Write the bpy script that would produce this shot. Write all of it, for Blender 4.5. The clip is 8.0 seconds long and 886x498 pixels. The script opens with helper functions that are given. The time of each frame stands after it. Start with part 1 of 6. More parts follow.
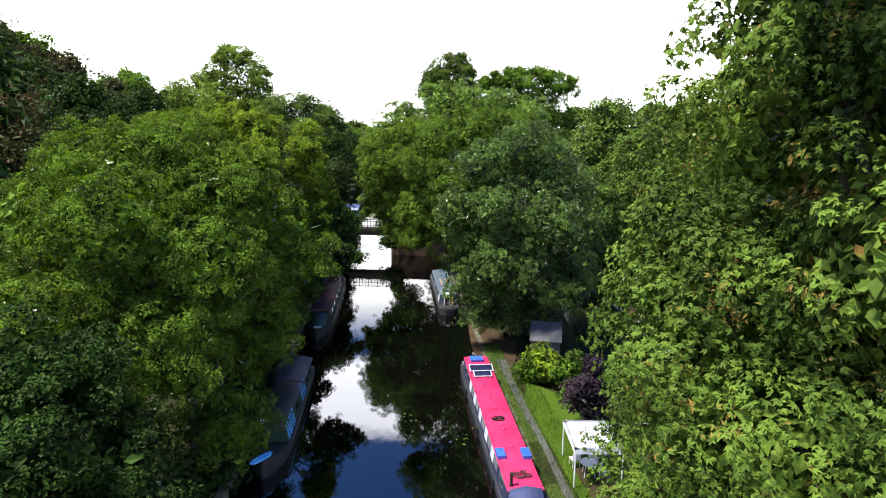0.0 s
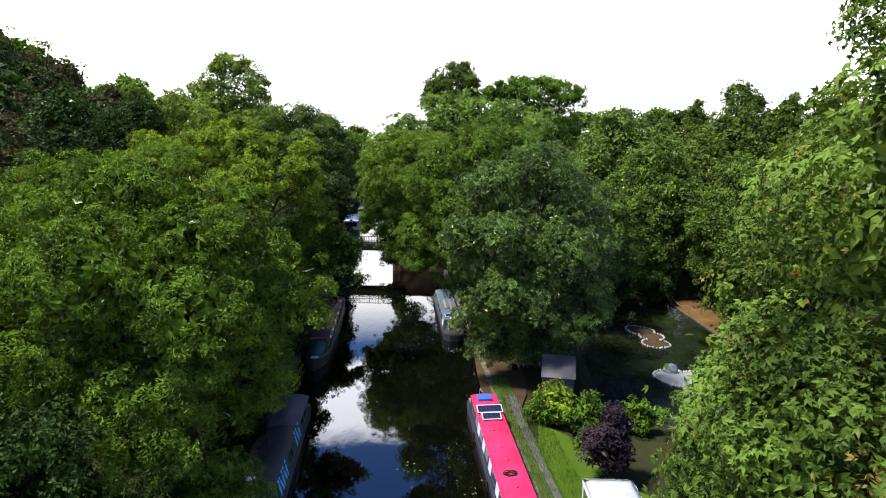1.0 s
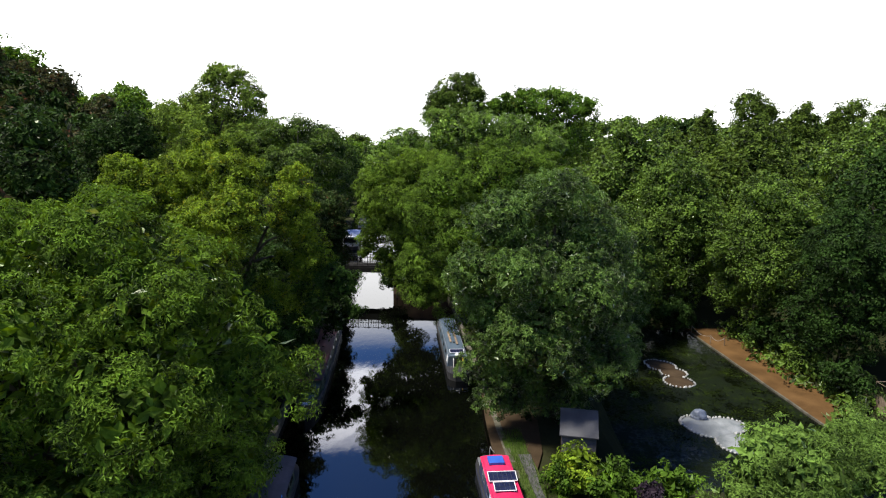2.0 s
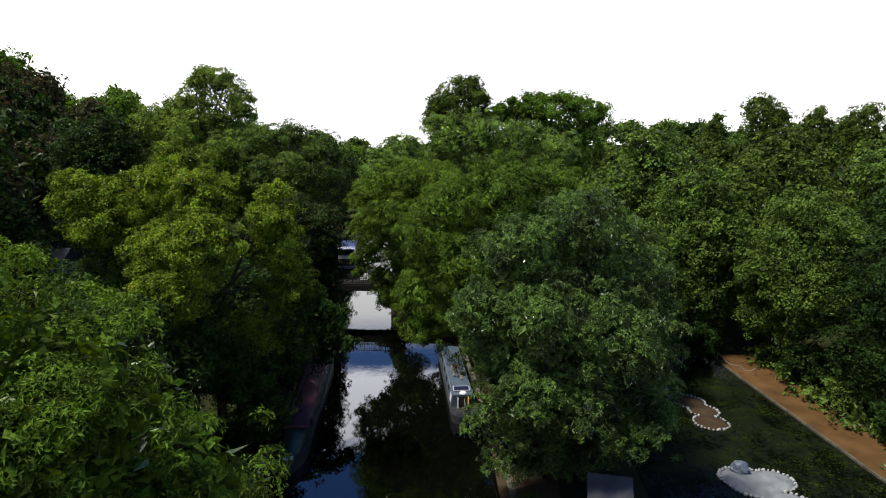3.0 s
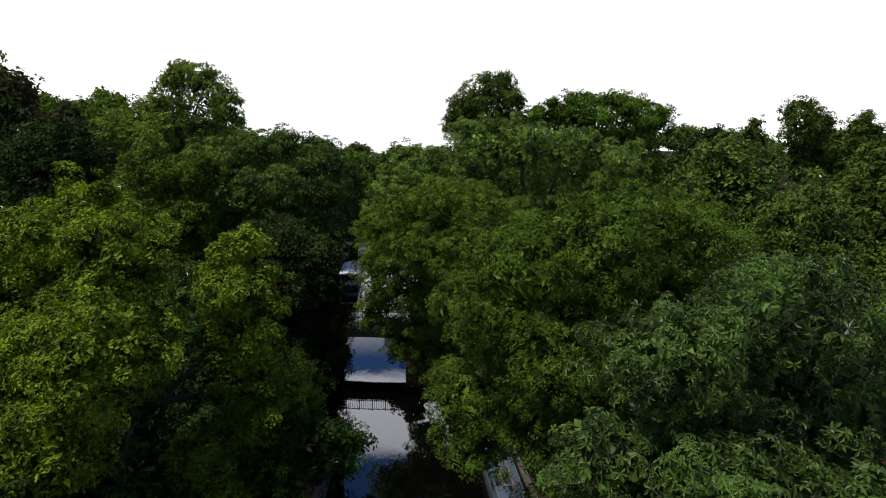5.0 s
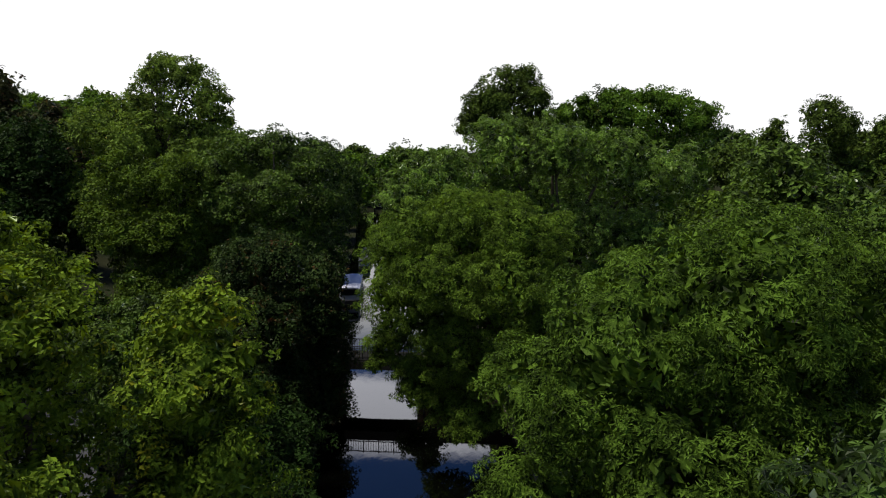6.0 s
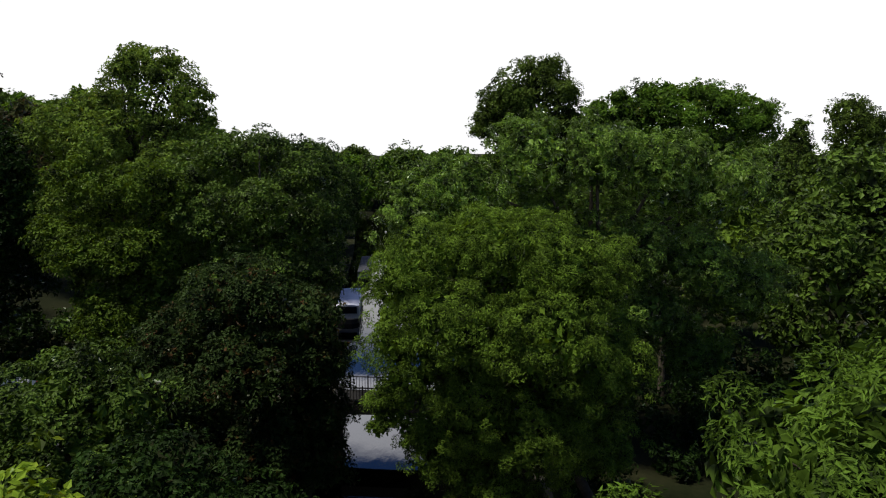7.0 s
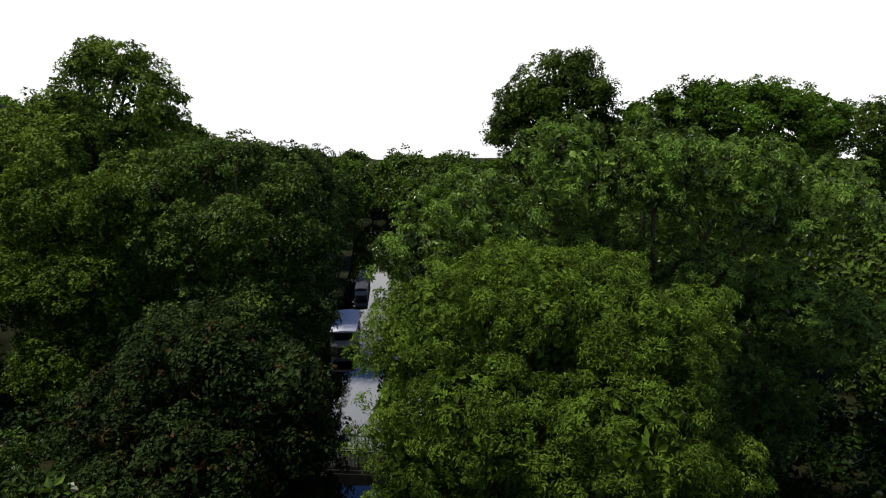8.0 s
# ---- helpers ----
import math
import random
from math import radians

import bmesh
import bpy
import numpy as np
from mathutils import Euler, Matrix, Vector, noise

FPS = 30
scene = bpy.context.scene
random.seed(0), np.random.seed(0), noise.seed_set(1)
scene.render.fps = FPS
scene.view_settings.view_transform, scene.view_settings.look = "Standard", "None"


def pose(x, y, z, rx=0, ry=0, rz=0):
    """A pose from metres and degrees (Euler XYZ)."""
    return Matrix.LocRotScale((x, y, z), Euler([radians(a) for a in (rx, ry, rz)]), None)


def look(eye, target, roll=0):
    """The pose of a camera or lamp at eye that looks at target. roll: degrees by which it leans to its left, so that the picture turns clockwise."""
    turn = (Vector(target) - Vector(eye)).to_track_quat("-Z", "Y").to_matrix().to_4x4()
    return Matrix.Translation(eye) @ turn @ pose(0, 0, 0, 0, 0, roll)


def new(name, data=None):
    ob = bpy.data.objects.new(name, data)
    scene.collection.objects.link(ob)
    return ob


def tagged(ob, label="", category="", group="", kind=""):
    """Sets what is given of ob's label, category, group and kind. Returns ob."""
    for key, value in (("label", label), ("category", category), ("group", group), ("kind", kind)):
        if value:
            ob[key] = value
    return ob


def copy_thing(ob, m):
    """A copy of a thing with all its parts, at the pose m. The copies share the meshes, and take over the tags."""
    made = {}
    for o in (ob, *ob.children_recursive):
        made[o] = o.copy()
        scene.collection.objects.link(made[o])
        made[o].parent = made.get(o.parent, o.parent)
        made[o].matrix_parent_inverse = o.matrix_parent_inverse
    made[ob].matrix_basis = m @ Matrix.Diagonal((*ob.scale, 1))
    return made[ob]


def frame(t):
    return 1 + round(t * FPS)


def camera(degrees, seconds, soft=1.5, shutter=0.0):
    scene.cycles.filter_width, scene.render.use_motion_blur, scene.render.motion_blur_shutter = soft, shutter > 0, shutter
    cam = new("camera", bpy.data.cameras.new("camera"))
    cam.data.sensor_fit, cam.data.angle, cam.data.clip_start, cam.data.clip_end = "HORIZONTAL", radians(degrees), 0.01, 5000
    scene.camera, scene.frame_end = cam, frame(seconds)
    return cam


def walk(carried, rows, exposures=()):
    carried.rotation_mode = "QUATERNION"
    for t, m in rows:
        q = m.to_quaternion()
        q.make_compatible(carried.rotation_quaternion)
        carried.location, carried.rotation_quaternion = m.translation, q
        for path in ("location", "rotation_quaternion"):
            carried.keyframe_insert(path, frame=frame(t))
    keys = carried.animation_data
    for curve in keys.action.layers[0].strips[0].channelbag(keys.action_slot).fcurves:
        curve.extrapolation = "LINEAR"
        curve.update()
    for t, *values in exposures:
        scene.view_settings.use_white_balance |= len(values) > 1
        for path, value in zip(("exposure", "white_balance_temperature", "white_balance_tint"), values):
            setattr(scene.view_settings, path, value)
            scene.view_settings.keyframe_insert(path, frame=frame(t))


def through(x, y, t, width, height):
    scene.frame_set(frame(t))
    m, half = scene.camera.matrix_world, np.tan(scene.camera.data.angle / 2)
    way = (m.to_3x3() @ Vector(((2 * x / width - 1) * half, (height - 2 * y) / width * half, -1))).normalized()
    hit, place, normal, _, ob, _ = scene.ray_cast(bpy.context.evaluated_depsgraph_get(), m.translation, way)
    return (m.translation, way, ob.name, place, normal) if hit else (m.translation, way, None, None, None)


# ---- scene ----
# camera and its flight along the canal
cam = camera(73.0, 8.0, soft=1.1)
PATH = [
    (0, (0.734, -0.313, 17.458), (0.614, 1.649, 17.088), 0.45),
    (0.5, (0.474, 1.043, 17.899), (0.351, 3.005, 17.535), 0.45),
    (1, (0.237, 2.849, 18.756), (0.113, 4.813, 18.395), 0.4),
    (1.5, (-0.048, 5.106, 19.51), (-0.179, 7.071, 19.16), 0.4),
    (3, (-1.026, 13.973, 20.765), (-1.155, 15.941, 20.433), 0.4),
    (3.5, (-1.611, 17.308, 21.031), (-1.741, 19.276, 20.704), 0.4),
    (4, (-2.581, 21.063, 21.281), (-2.71, 23.032, 20.957), 0.5),
    (4.5, (-3.648, 24.698, 21.442), (-3.778, 26.668, 21.121), 0.5),
    (6, (-7.088, 36.569, 21.859), (-7.208, 38.54, 21.545), 0.5),
    (6.5, (-7.932, 40.484, 22.058), (-8.051, 42.455, 21.744), 0.5),
    (7, (-8.817, 44.823, 22.221), (-8.933, 46.796, 21.909), 0.5),
    (7.5, (-9.53, 48.869, 22.406), (-9.644, 50.841, 22.094), 0.4),
    (8, (-10.215, 53.003, 22.788), (-10.327, 54.978, 22.488), 0.4),
]
EXPOSURES = [(0, 1.42), (1.5, 1.10), (3.5, 0.23), (4.5, -0.05), (6.5, -0.30), (8, -0.32)]
walk(cam, [(t, look(eye, target, roll)) for t, eye, target, roll in PATH], EXPOSURES)

# ---- sky and sun ----
SUN_ELEV, SUN_AZ = 63.0, 252.0      # degrees; azimuth clockwise from +y
world = bpy.data.worlds.new("sky")
scene.world = world
world.use_nodes = True
wn, wl = world.node_tree.nodes, world.node_tree.links
wn.clear()
w_out = wn.new("ShaderNodeOutputWorld")
w_bg = wn.new("ShaderNodeBackground")
w_sky = wn.new("ShaderNodeTexSky")
w_sky.sky_type = "NISHITA"
w_sky.ozone_density = 4.0
w_sky.sun_disc = False
w_sky.sun_elevation, w_sky.sun_rotation = radians(SUN_ELEV), radians(SUN_AZ)
w_co = wn.new("ShaderNodeTexCoord")
w_sep = wn.new("ShaderNodeSeparateXYZ")
w_map = wn.new("ShaderNodeMapping")
w_map.inputs["Scale"].default_value = (1.0, 1.0, 3.2)
w_cloud = wn.new("ShaderNodeTexNoise")
w_cloud.inputs["Scale"].default_value = 2.1
w_cloud.inputs["Detail"].default_value = 7.0
w_cloud.inputs["Roughness"].default_value = 0.55
w_ramp = wn.new("ShaderNodeMapRange")
w_ramp.inputs["From Min"].default_value, w_ramp.inputs["From Max"].default_value = 0.48, 0.60
w_haze = wn.new("ShaderNodeMapRange")
w_haze.inputs["From Min"].default_value, w_haze.inputs["From Max"].default_value = 0.33, 0.27
w_mix = wn.new("ShaderNodeMix")
w_mix.data_type = "RGBA"
w_mix.inputs["B"].default_value = (23.0, 23.3, 25.6, 1)
w_low = wn.new("ShaderNodeMix")
w_low.data_type = "RGBA"
w_low.inputs["B"].default_value = (15.4, 15.4, 15.6, 1)
wl.new(w_co.outputs["Generated"], w_map.inputs["Vector"])
wl.new(w_co.outputs["Generated"], w_sep.inputs[0])
wl.new(w_map.outputs[0], w_cloud.inputs["Vector"])
w_pile = wn.new("ShaderNodeMath")      # clouds pile up towards the horizon
w_pile.operation = "MULTIPLY_ADD"
w_pile.inputs[1].default_value = -0.32
w_base = wn.new("ShaderNodeMath")
w_base.operation = "ADD"
w_base.inputs[1].default_value = 0.045
wl.new(w_cloud.outputs["Fac"], w_base.inputs[0])
wl.new(w_sep.outputs["Z"], w_pile.inputs[0])
wl.new(w_base.outputs[0], w_pile.inputs[2])
w_off = wn.new("ShaderNodeMath")       # a bank of cloud some 25 degrees up
w_off.operation = "MULTIPLY_ADD"
w_off.inputs[1].default_value, w_off.inputs[2].default_value = 15.0, -6.2
w_sq = wn.new("ShaderNodeMath")
w_sq.operation = "MULTIPLY"
w_bank = wn.new("ShaderNodeMapRange")
w_bank.interpolation_type = "SMOOTHSTEP"
w_bank.inputs["From Min"].default_value, w_bank.inputs["From Max"].default_value = 1.6, 0.0
w_bank.inputs["To Min"].default_value, w_bank.inputs["To Max"].default_value = -0.03, 0.21
w_sum = wn.new("ShaderNodeMath")
w_sum.operation = "ADD"
wl.new(w_sep.outputs["Z"], w_off.inputs[0])
wl.new(w_off.outputs[0], w_sq.inputs[0])
wl.new(w_off.outputs[0], w_sq.inputs[1])
wl.new(w_sq.outputs[0], w_bank.inputs["Value"])
w_ahead = wn.new("ShaderNodeMapRange")   # cloud and haze lie along the valley ahead
w_ahead.inputs["From Min"].default_value, w_ahead.inputs["From Max"].default_value = 0.0, 0.55
w_part = wn.new("ShaderNodeMath")
w_part.operation = "MULTIPLY"
wl.new(w_sep.outputs["Y"], w_ahead.inputs["Value"])
wl.new(w_bank.outputs[0], w_part.inputs[0])
wl.new(w_ahead.outputs[0], w_part.inputs[1])
wl.new(w_pile.outputs[0], w_sum.inputs[0])
wl.new(w_part.outputs[0], w_sum.inputs[1])
wl.new(w_sum.outputs[0], w_ramp.inputs["Value"])
wl.new(w_sep.outputs["Z"], w_haze.inputs["Value"])
wl.new(w_ramp.outputs[0], w_mix.inputs["Factor"])
w_blue = wn.new("ShaderNodeHueSaturation")      # a deep clear blue between the clouds
w_blue.inputs["Hue"].default_value = 0.515
w_blue.inputs["Saturation"].default_value, w_blue.inputs["Value"].default_value = 1.3, 1.35
wl.new(w_sky.outputs[0], w_blue.inputs["Color"])
wl.new(w_blue.outputs[0], w_mix.inputs["A"])
wl.new(w_mix.outputs["Result"], w_low.inputs["A"])
w_veil = wn.new("ShaderNodeMath")
w_veil.operation = "MULTIPLY"
wl.new(w_haze.outputs[0], w_veil.inputs[0])
wl.new(w_ahead.outputs[0], w_veil.inputs[1])
wl.new(w_veil.outputs[0], w_low.inputs["Factor"])
wl.new(w_low.outputs["Result"], w_bg.inputs["Color"])
w_bg.inputs["Strength"].default_value = 0.085
wl.new(w_bg.outputs[0], w_out.inputs[0])

sun = new("sun", bpy.data.lights.new("sun", "SUN"))
sun.data.energy, sun.data.angle, sun.data.color = 5.0, radians(8), (1.0, 0.95, 0.86)
_a, _e = radians(SUN_AZ), radians(SUN_ELEV)
sun_dir = Vector((math.sin(_a) * math.cos(_e), math.cos(_a) * math.cos(_e), math.sin(_e)))
sun.matrix_world = look(sun_dir * 100, (0, 0, 0))


# ---- materials ----
def node_mat(name):
    m = bpy.data.materials.new(name)
    m.use_nodes = True
    return m, m.node_tree.nodes, m.node_tree.links, m.node_tree.nodes["Principled BSDF"]


def rgb(c, k=1.0):
    return (c[0] * k, c[1] * k, c[2] * k, 1)


def surface(name, c1, c2, scale=1.0, rough=0.7, bump=0.3, fine=20.0, metal=0.0, bump_dist=0.02, piece=0.0, spec=0.5):
    """Two-tone noisy surface: broad stains, fine grain and a bump, in object metres; piece varies it from piece to piece."""
    m, n, l, b = node_mat(name)
    co = n.new("ShaderNodeTexCoord")
    a = n.new("ShaderNodeTexNoise")
    a.inputs["Scale"].default_value, a.inputs["Detail"].default_value = scale, 6
    f = n.new("ShaderNodeTexNoise")
    f.inputs["Scale"].default_value, f.inputs["Detail"].default_value = fine, 4
    l.new(co.outputs["Object"], a.inputs["Vector"])
    l.new(co.outputs["Object"], f.inputs["Vector"])
    mx = n.new("ShaderNodeMath")
    mx.operation = "MULTIPLY_ADD"
    mx.inputs[1].default_value = 0.35
    l.new(f.outputs["Fac"], mx.inputs[0])
    l.new(a.outputs["Fac"], mx.inputs[2])
    r = n.new("ShaderNodeMapRange")
    r.inputs["From Min"].default_value, r.inputs["From Max"].default_value = 0.45, 0.9
    l.new(mx.outputs[0], r.inputs["Value"])
    mix = n.new("ShaderNodeMix")
    mix.data_type = "RGBA"
    mix.inputs["A"].default_value, mix.inputs["B"].default_value = rgb(c1), rgb(c2)
    l.new(r.outputs[0], mix.inputs["Factor"])
    out = mix.outputs["Result"]
    if piece:
        oi = n.new("ShaderNodeObjectInfo")
        pr = n.new("ShaderNodeMapRange")
        pr.inputs["To Min"].default_value, pr.inputs["To Max"].default_value = 1 - piece, 1 + piece
        l.new(oi.outputs["Random"], pr.inputs["Value"])
        hs = n.new("ShaderNodeHueSaturation")
        l.new(pr.outputs[0], hs.inputs["Value"])
        l.new(out, hs.inputs["Color"])
        out = hs.outputs[0]
    l.new(out, b.inputs["Base Color"])
    b.inputs["Roughness"].default_value, b.inputs["Metallic"].default_value = rough, metal
    b.inputs["Specular IOR Level"].default_value = spec if rough < 0.82 else 0.05
    if bump:
        bp = n.new("ShaderNodeBump")
        bp.inputs["Strength"].default_value, bp.inputs["Distance"].default_value = bump, bump_dist
        l.new(mx.outputs[0], bp.inputs["Height"])
        l.new(bp.outputs[0], b.inputs["Normal"])
    return m


def foliage(name, dark, light, accent=None, accent_amount=0.0, through=0.26, gloss=0.1, clump=0.35):
    """Leaves: each leaf its own shade, clumps of tone a few metres wide that paint in lit boughs and dark gaps, light
    shining through.
    """
    m, n, l, b = node_mat(name)
    n.remove(b)
    outp = n["Material Output"]
    geo = n.new("ShaderNodeNewGeometry")
    co = n.new("ShaderNodeTexCoord")
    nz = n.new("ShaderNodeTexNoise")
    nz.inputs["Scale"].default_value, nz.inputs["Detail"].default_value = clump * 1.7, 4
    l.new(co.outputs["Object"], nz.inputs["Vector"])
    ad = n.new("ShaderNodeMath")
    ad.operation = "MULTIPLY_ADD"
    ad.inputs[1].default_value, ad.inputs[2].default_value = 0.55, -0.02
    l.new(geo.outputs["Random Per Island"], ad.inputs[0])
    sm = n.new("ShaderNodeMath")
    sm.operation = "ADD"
    # wide swing of tone: bright bough tops and shaded hollows painted by noise
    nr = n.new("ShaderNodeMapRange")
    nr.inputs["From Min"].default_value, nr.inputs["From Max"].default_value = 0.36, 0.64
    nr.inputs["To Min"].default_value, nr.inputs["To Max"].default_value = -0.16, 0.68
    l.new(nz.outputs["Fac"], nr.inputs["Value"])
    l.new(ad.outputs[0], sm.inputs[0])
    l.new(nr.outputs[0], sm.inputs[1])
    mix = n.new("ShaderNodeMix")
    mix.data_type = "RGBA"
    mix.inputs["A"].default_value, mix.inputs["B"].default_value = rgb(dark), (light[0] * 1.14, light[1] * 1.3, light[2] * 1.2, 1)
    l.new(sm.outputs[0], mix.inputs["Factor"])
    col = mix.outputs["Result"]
    if accent:
        n2 = n.new("ShaderNodeTexNoise")
        n2.inputs["Scale"].default_value, n2.inputs["Detail"].default_value = 1.1, 3
        l.new(co.outputs["Object"], n2.inputs["Vector"])
        a2 = n.new("ShaderNodeMath")
        a2.operation = "MULTIPLY_ADD"
        a2.inputs[1].default_value = 0.22
        l.new(geo.outputs["Random Per Island"], a2.inputs[0])
        l.new(n2.outputs["Fac"], a2.inputs[2])
        r2 = n.new("ShaderNodeMapRange")
        lo = 0.86 - accent_amount
        r2.inputs["From Min"].default_value, r2.inputs["From Max"].default_value = lo, lo + 0.1
        l.new(a2.outputs[0], r2.inputs["Value"])
        m2 = n.new("ShaderNodeMix")
        m2.data_type = "RGBA"
        m2.inputs["B"].default_value = rgb(accent)
        l.new(r2.outputs[0], m2.inputs["Factor"])
        l.new(col, m2.inputs["A"])
        col = m2.outputs["Result"]
    df = n.new("ShaderNodeBsdfDiffuse")
    tr = n.new("ShaderNodeBsdfTranslucent")
    gl = n.new("ShaderNodeBsdfGlossy")
    gl.inputs["Roughness"].default_value = 0.48
    gl.inputs["Color"].default_value = (0.9, 0.95, 0.75, 1)
    l.new(col, df.inputs["Color"])
    hs = n.new("ShaderNodeHueSaturation")
    hs.inputs["Hue"].default_value, hs.inputs["Saturation"].default_value, hs.inputs["Value"].default_value = 0.485, 1.1, 1.2
    l.new(col, hs.inputs["Color"])
    l.new(hs.outputs[0], tr.inputs["Color"])
    s1 = n.new("ShaderNodeMixShader")
    s1.inputs[0].default_value = through
    l.new(df.outputs[0], s1.inputs[1])
    l.new(tr.outputs[0], s1.inputs[2])
    fr = n.new("ShaderNodeFresnel")
    fr.inputs["IOR"].default_value = 1.45
    fm = n.new("ShaderNodeMath")
    fm.operation = "MULTIPLY"
    fm.inputs[1].default_value = gloss
    fm.use_clamp = True
    l.new(fr.outputs[0], fm.inputs[0])
    s2 = n.new("ShaderNodeMixShader")
    l.new(fm.outputs[0], s2.inputs[0])
    l.new(s1.outputs[0], s2.inputs[1])
    l.new(gl.outputs[0], s2.inputs[2])
    l.new(s2.outputs[0], outp.inputs["Surface"])
    return m


def water_mat(name, base, weed=None):
    """Dark still water with faint ripples; weed gives floating mats."""
    m, n, l, b = node_mat(name)
    co = n.new("ShaderNodeTexCoord")
    b.inputs["Base Color"].default_value = rgb(base)
    b.inputs["Roughness"].default_value, b.inputs["IOR"].default_value = 0.028, 1.5
    b.inputs["Specular IOR Level"].default_value = 1.0
    mp = n.new("ShaderNodeMapping")
    mp.inputs["Scale"].default_value = (1.0, 0.45, 1.0)
    l.new(co.outputs["Object"], mp.inputs["Vector"])
    nz = n.new("ShaderNodeTexNoise")
    nz.inputs["Scale"].default_value, nz.inputs["Detail"].default_value = 1.6, 3
    l.new(mp.outputs[0], nz.inputs["Vector"])
    bp = n.new("ShaderNodeBump")
    bp.inputs["Strength"].default_value, bp.inputs["Distance"].default_value = 0.10, 0.03
    l.new(nz.outputs["Fac"], bp.inputs["Height"])
    l.new(bp.outputs[0], b.inputs["Normal"])
    if weed:
        a = n.new("ShaderNodeTexNoise")
        a.inputs["Scale"].default_value, a.inputs["Detail"].default_value = 0.35, 8
        a.inputs["Roughness"].default_value = 0.7
        l.new(mp.outputs[0], a.inputs["Vector"])
        f = n.new("ShaderNodeTexNoise")
        f.inputs["Scale"].default_value, f.inputs["Detail"].default_value = 2.6, 6
        f.inputs["Roughness"].default_value = 0.75
        l.new(co.outputs["Object"], f.inputs["Vector"])
        both = n.new("ShaderNodeMath")
        both.operation = "MULTIPLY_ADD"
        both.inputs[1].default_value = 0.55
        l.new(f.outputs["Fac"], both.inputs[0])
        l.new(a.outputs["Fac"], both.inputs[2])
        r = n.new("ShaderNodeMapRange")
        r.inputs["From Min"].default_value, r.inputs["From Max"].default_value = 0.74, 0.86
        l.new(both.outputs[0], r.inputs["Value"])
        wm = n.new("ShaderNodeMix")
        wm.data_type = "RGBA"
        wm.inputs["A"].default_value, wm.inputs["B"].default_value = rgb(weed, 0.5), rgb(weed, 2.0)
        l.new(f.outputs["Fac"], wm.inputs["Factor"])
        cm = n.new("ShaderNodeMix")
        cm.data_type = "RGBA"
        cm.inputs["A"].default_value = rgb(base)
        l.new(wm.outputs["Result"], cm.inputs["B"])
        l.new(r.outputs[0], cm.inputs["Factor"])
        l.new(cm.outputs["Result"], b.inputs["Base Color"])
        rr = n.new("ShaderNodeMapRange")
        rr.inputs["To Min"].default_value, rr.inputs["To Max"].default_value = 0.22, 0.75
        l.new(r.outputs[0], rr.inputs["Value"])
        l.new(rr.outputs[0], b.inputs["Roughness"])
        sp = n.new("ShaderNodeMapRange")
        sp.inputs["To Min"].default_value, sp.inputs["To Max"].default_value = 0.3, 0.08
        l.new(r.outputs[0], sp.inputs["Value"])
        l.new(sp.outputs[0], b.inputs["Specular IOR Level"])
    return m


M_WATER = water_mat("canal_water", (0.0012, 0.0014, 0.0010))
M_POND = water_mat("weedy_pond_water", (0.0014, 0.0020, 0.0008), (0.003, 0.0055, 0.0012))
M_GROUND = surface("rough_ground", (0.010, 0.014, 0.005), (0.028, 0.028, 0.012), 0.15, 0.95, 0.6, 3.0, bump_dist=0.1)
M_LAWN = surface("mown_lawn", (0.026, 0.052, 0.004), (0.046, 0.080, 0.008), 0.5, 0.9, 0.6, 14.0, bump_dist=0.03)
M_VERGE = surface("rough_verge_grass", (0.028, 0.046, 0.010), (0.055, 0.070, 0.020), 0.9, 0.95, 0.7, 9.0, bump_dist=0.05)
M_TOWPATH = surface("towpath_gravel", (0.04, 0.04, 0.037), (0.085, 0.083, 0.08), 1.2, 0.9, 0.4, 25.0)
M_SAND = surface("sandy_path", (0.050, 0.027, 0.010), (0.105, 0.058, 0.022), 0.5, 0.95, 0.3, 12.0)
M_DIRT = surface("bare_earth", (0.028, 0.019, 0.011), (0.052, 0.036, 0.021), 0.8, 0.95, 0.5, 10.0)
M_STONE = surface("pale_stone", (0.20, 0.20, 0.19), (0.36, 0.36, 0.34), 2.0, 0.85, 0.4, 18.0, piece=0.2)
M_COPING = surface("weathered_coping", (0.05, 0.048, 0.035), (0.11, 0.10, 0.075), 1.0, 0.9, 0.5, 15.0, piece=0.2)
M_TARMAC = surface("grey_drive", (0.04, 0.04, 0.042), (0.07, 0.07, 0.075), 0.4, 0.9, 0.3, 20.0)
M_BARK = surface("bark", (0.045, 0.038, 0.028), (0.11, 0.095, 0.07), 1.5, 0.95, 0.8, 9.0, bump_dist=0.05)
M_RED = surface("red_roof_paint", (0.38, 0.009, 0.052), (0.48, 0.022, 0.085), 0.7, 0.55, 0.15, 9.0, spec=0.3)
M_MAROON = surface("faded_maroon_paint", (0.055, 0.012, 0.017), (0.10, 0.026, 0.032), 0.6, 0.6, 0.2, 8.0)
M_NAVY = surface("navy_paint", (0.010, 0.013, 0.036), (0.020, 0.026, 0.06), 0.6, 0.45, 0.1, 9.0, spec=0.25)
M_BLUE = surface("bright_blue_paint", (0.012, 0.055, 0.28), (0.03, 0.10, 0.40), 1.0, 0.5, 0.1, 9.0)
M_CYAN = surface("sky_blue_tarpaulin", (0.05, 0.32, 0.72), (0.12, 0.50, 0.88), 2.0, 0.5, 0.3, 6.0)
M_HULL = surface("black_hull_paint", (0.010, 0.010, 0.012), (0.028, 0.027, 0.027), 0.8, 0.5, 0.15, 9.0)
M_GREY = surface("grey_deck_paint", (0.022, 0.025, 0.030), (0.045, 0.048, 0.056), 0.7, 0.75, 0.15, 9.0)
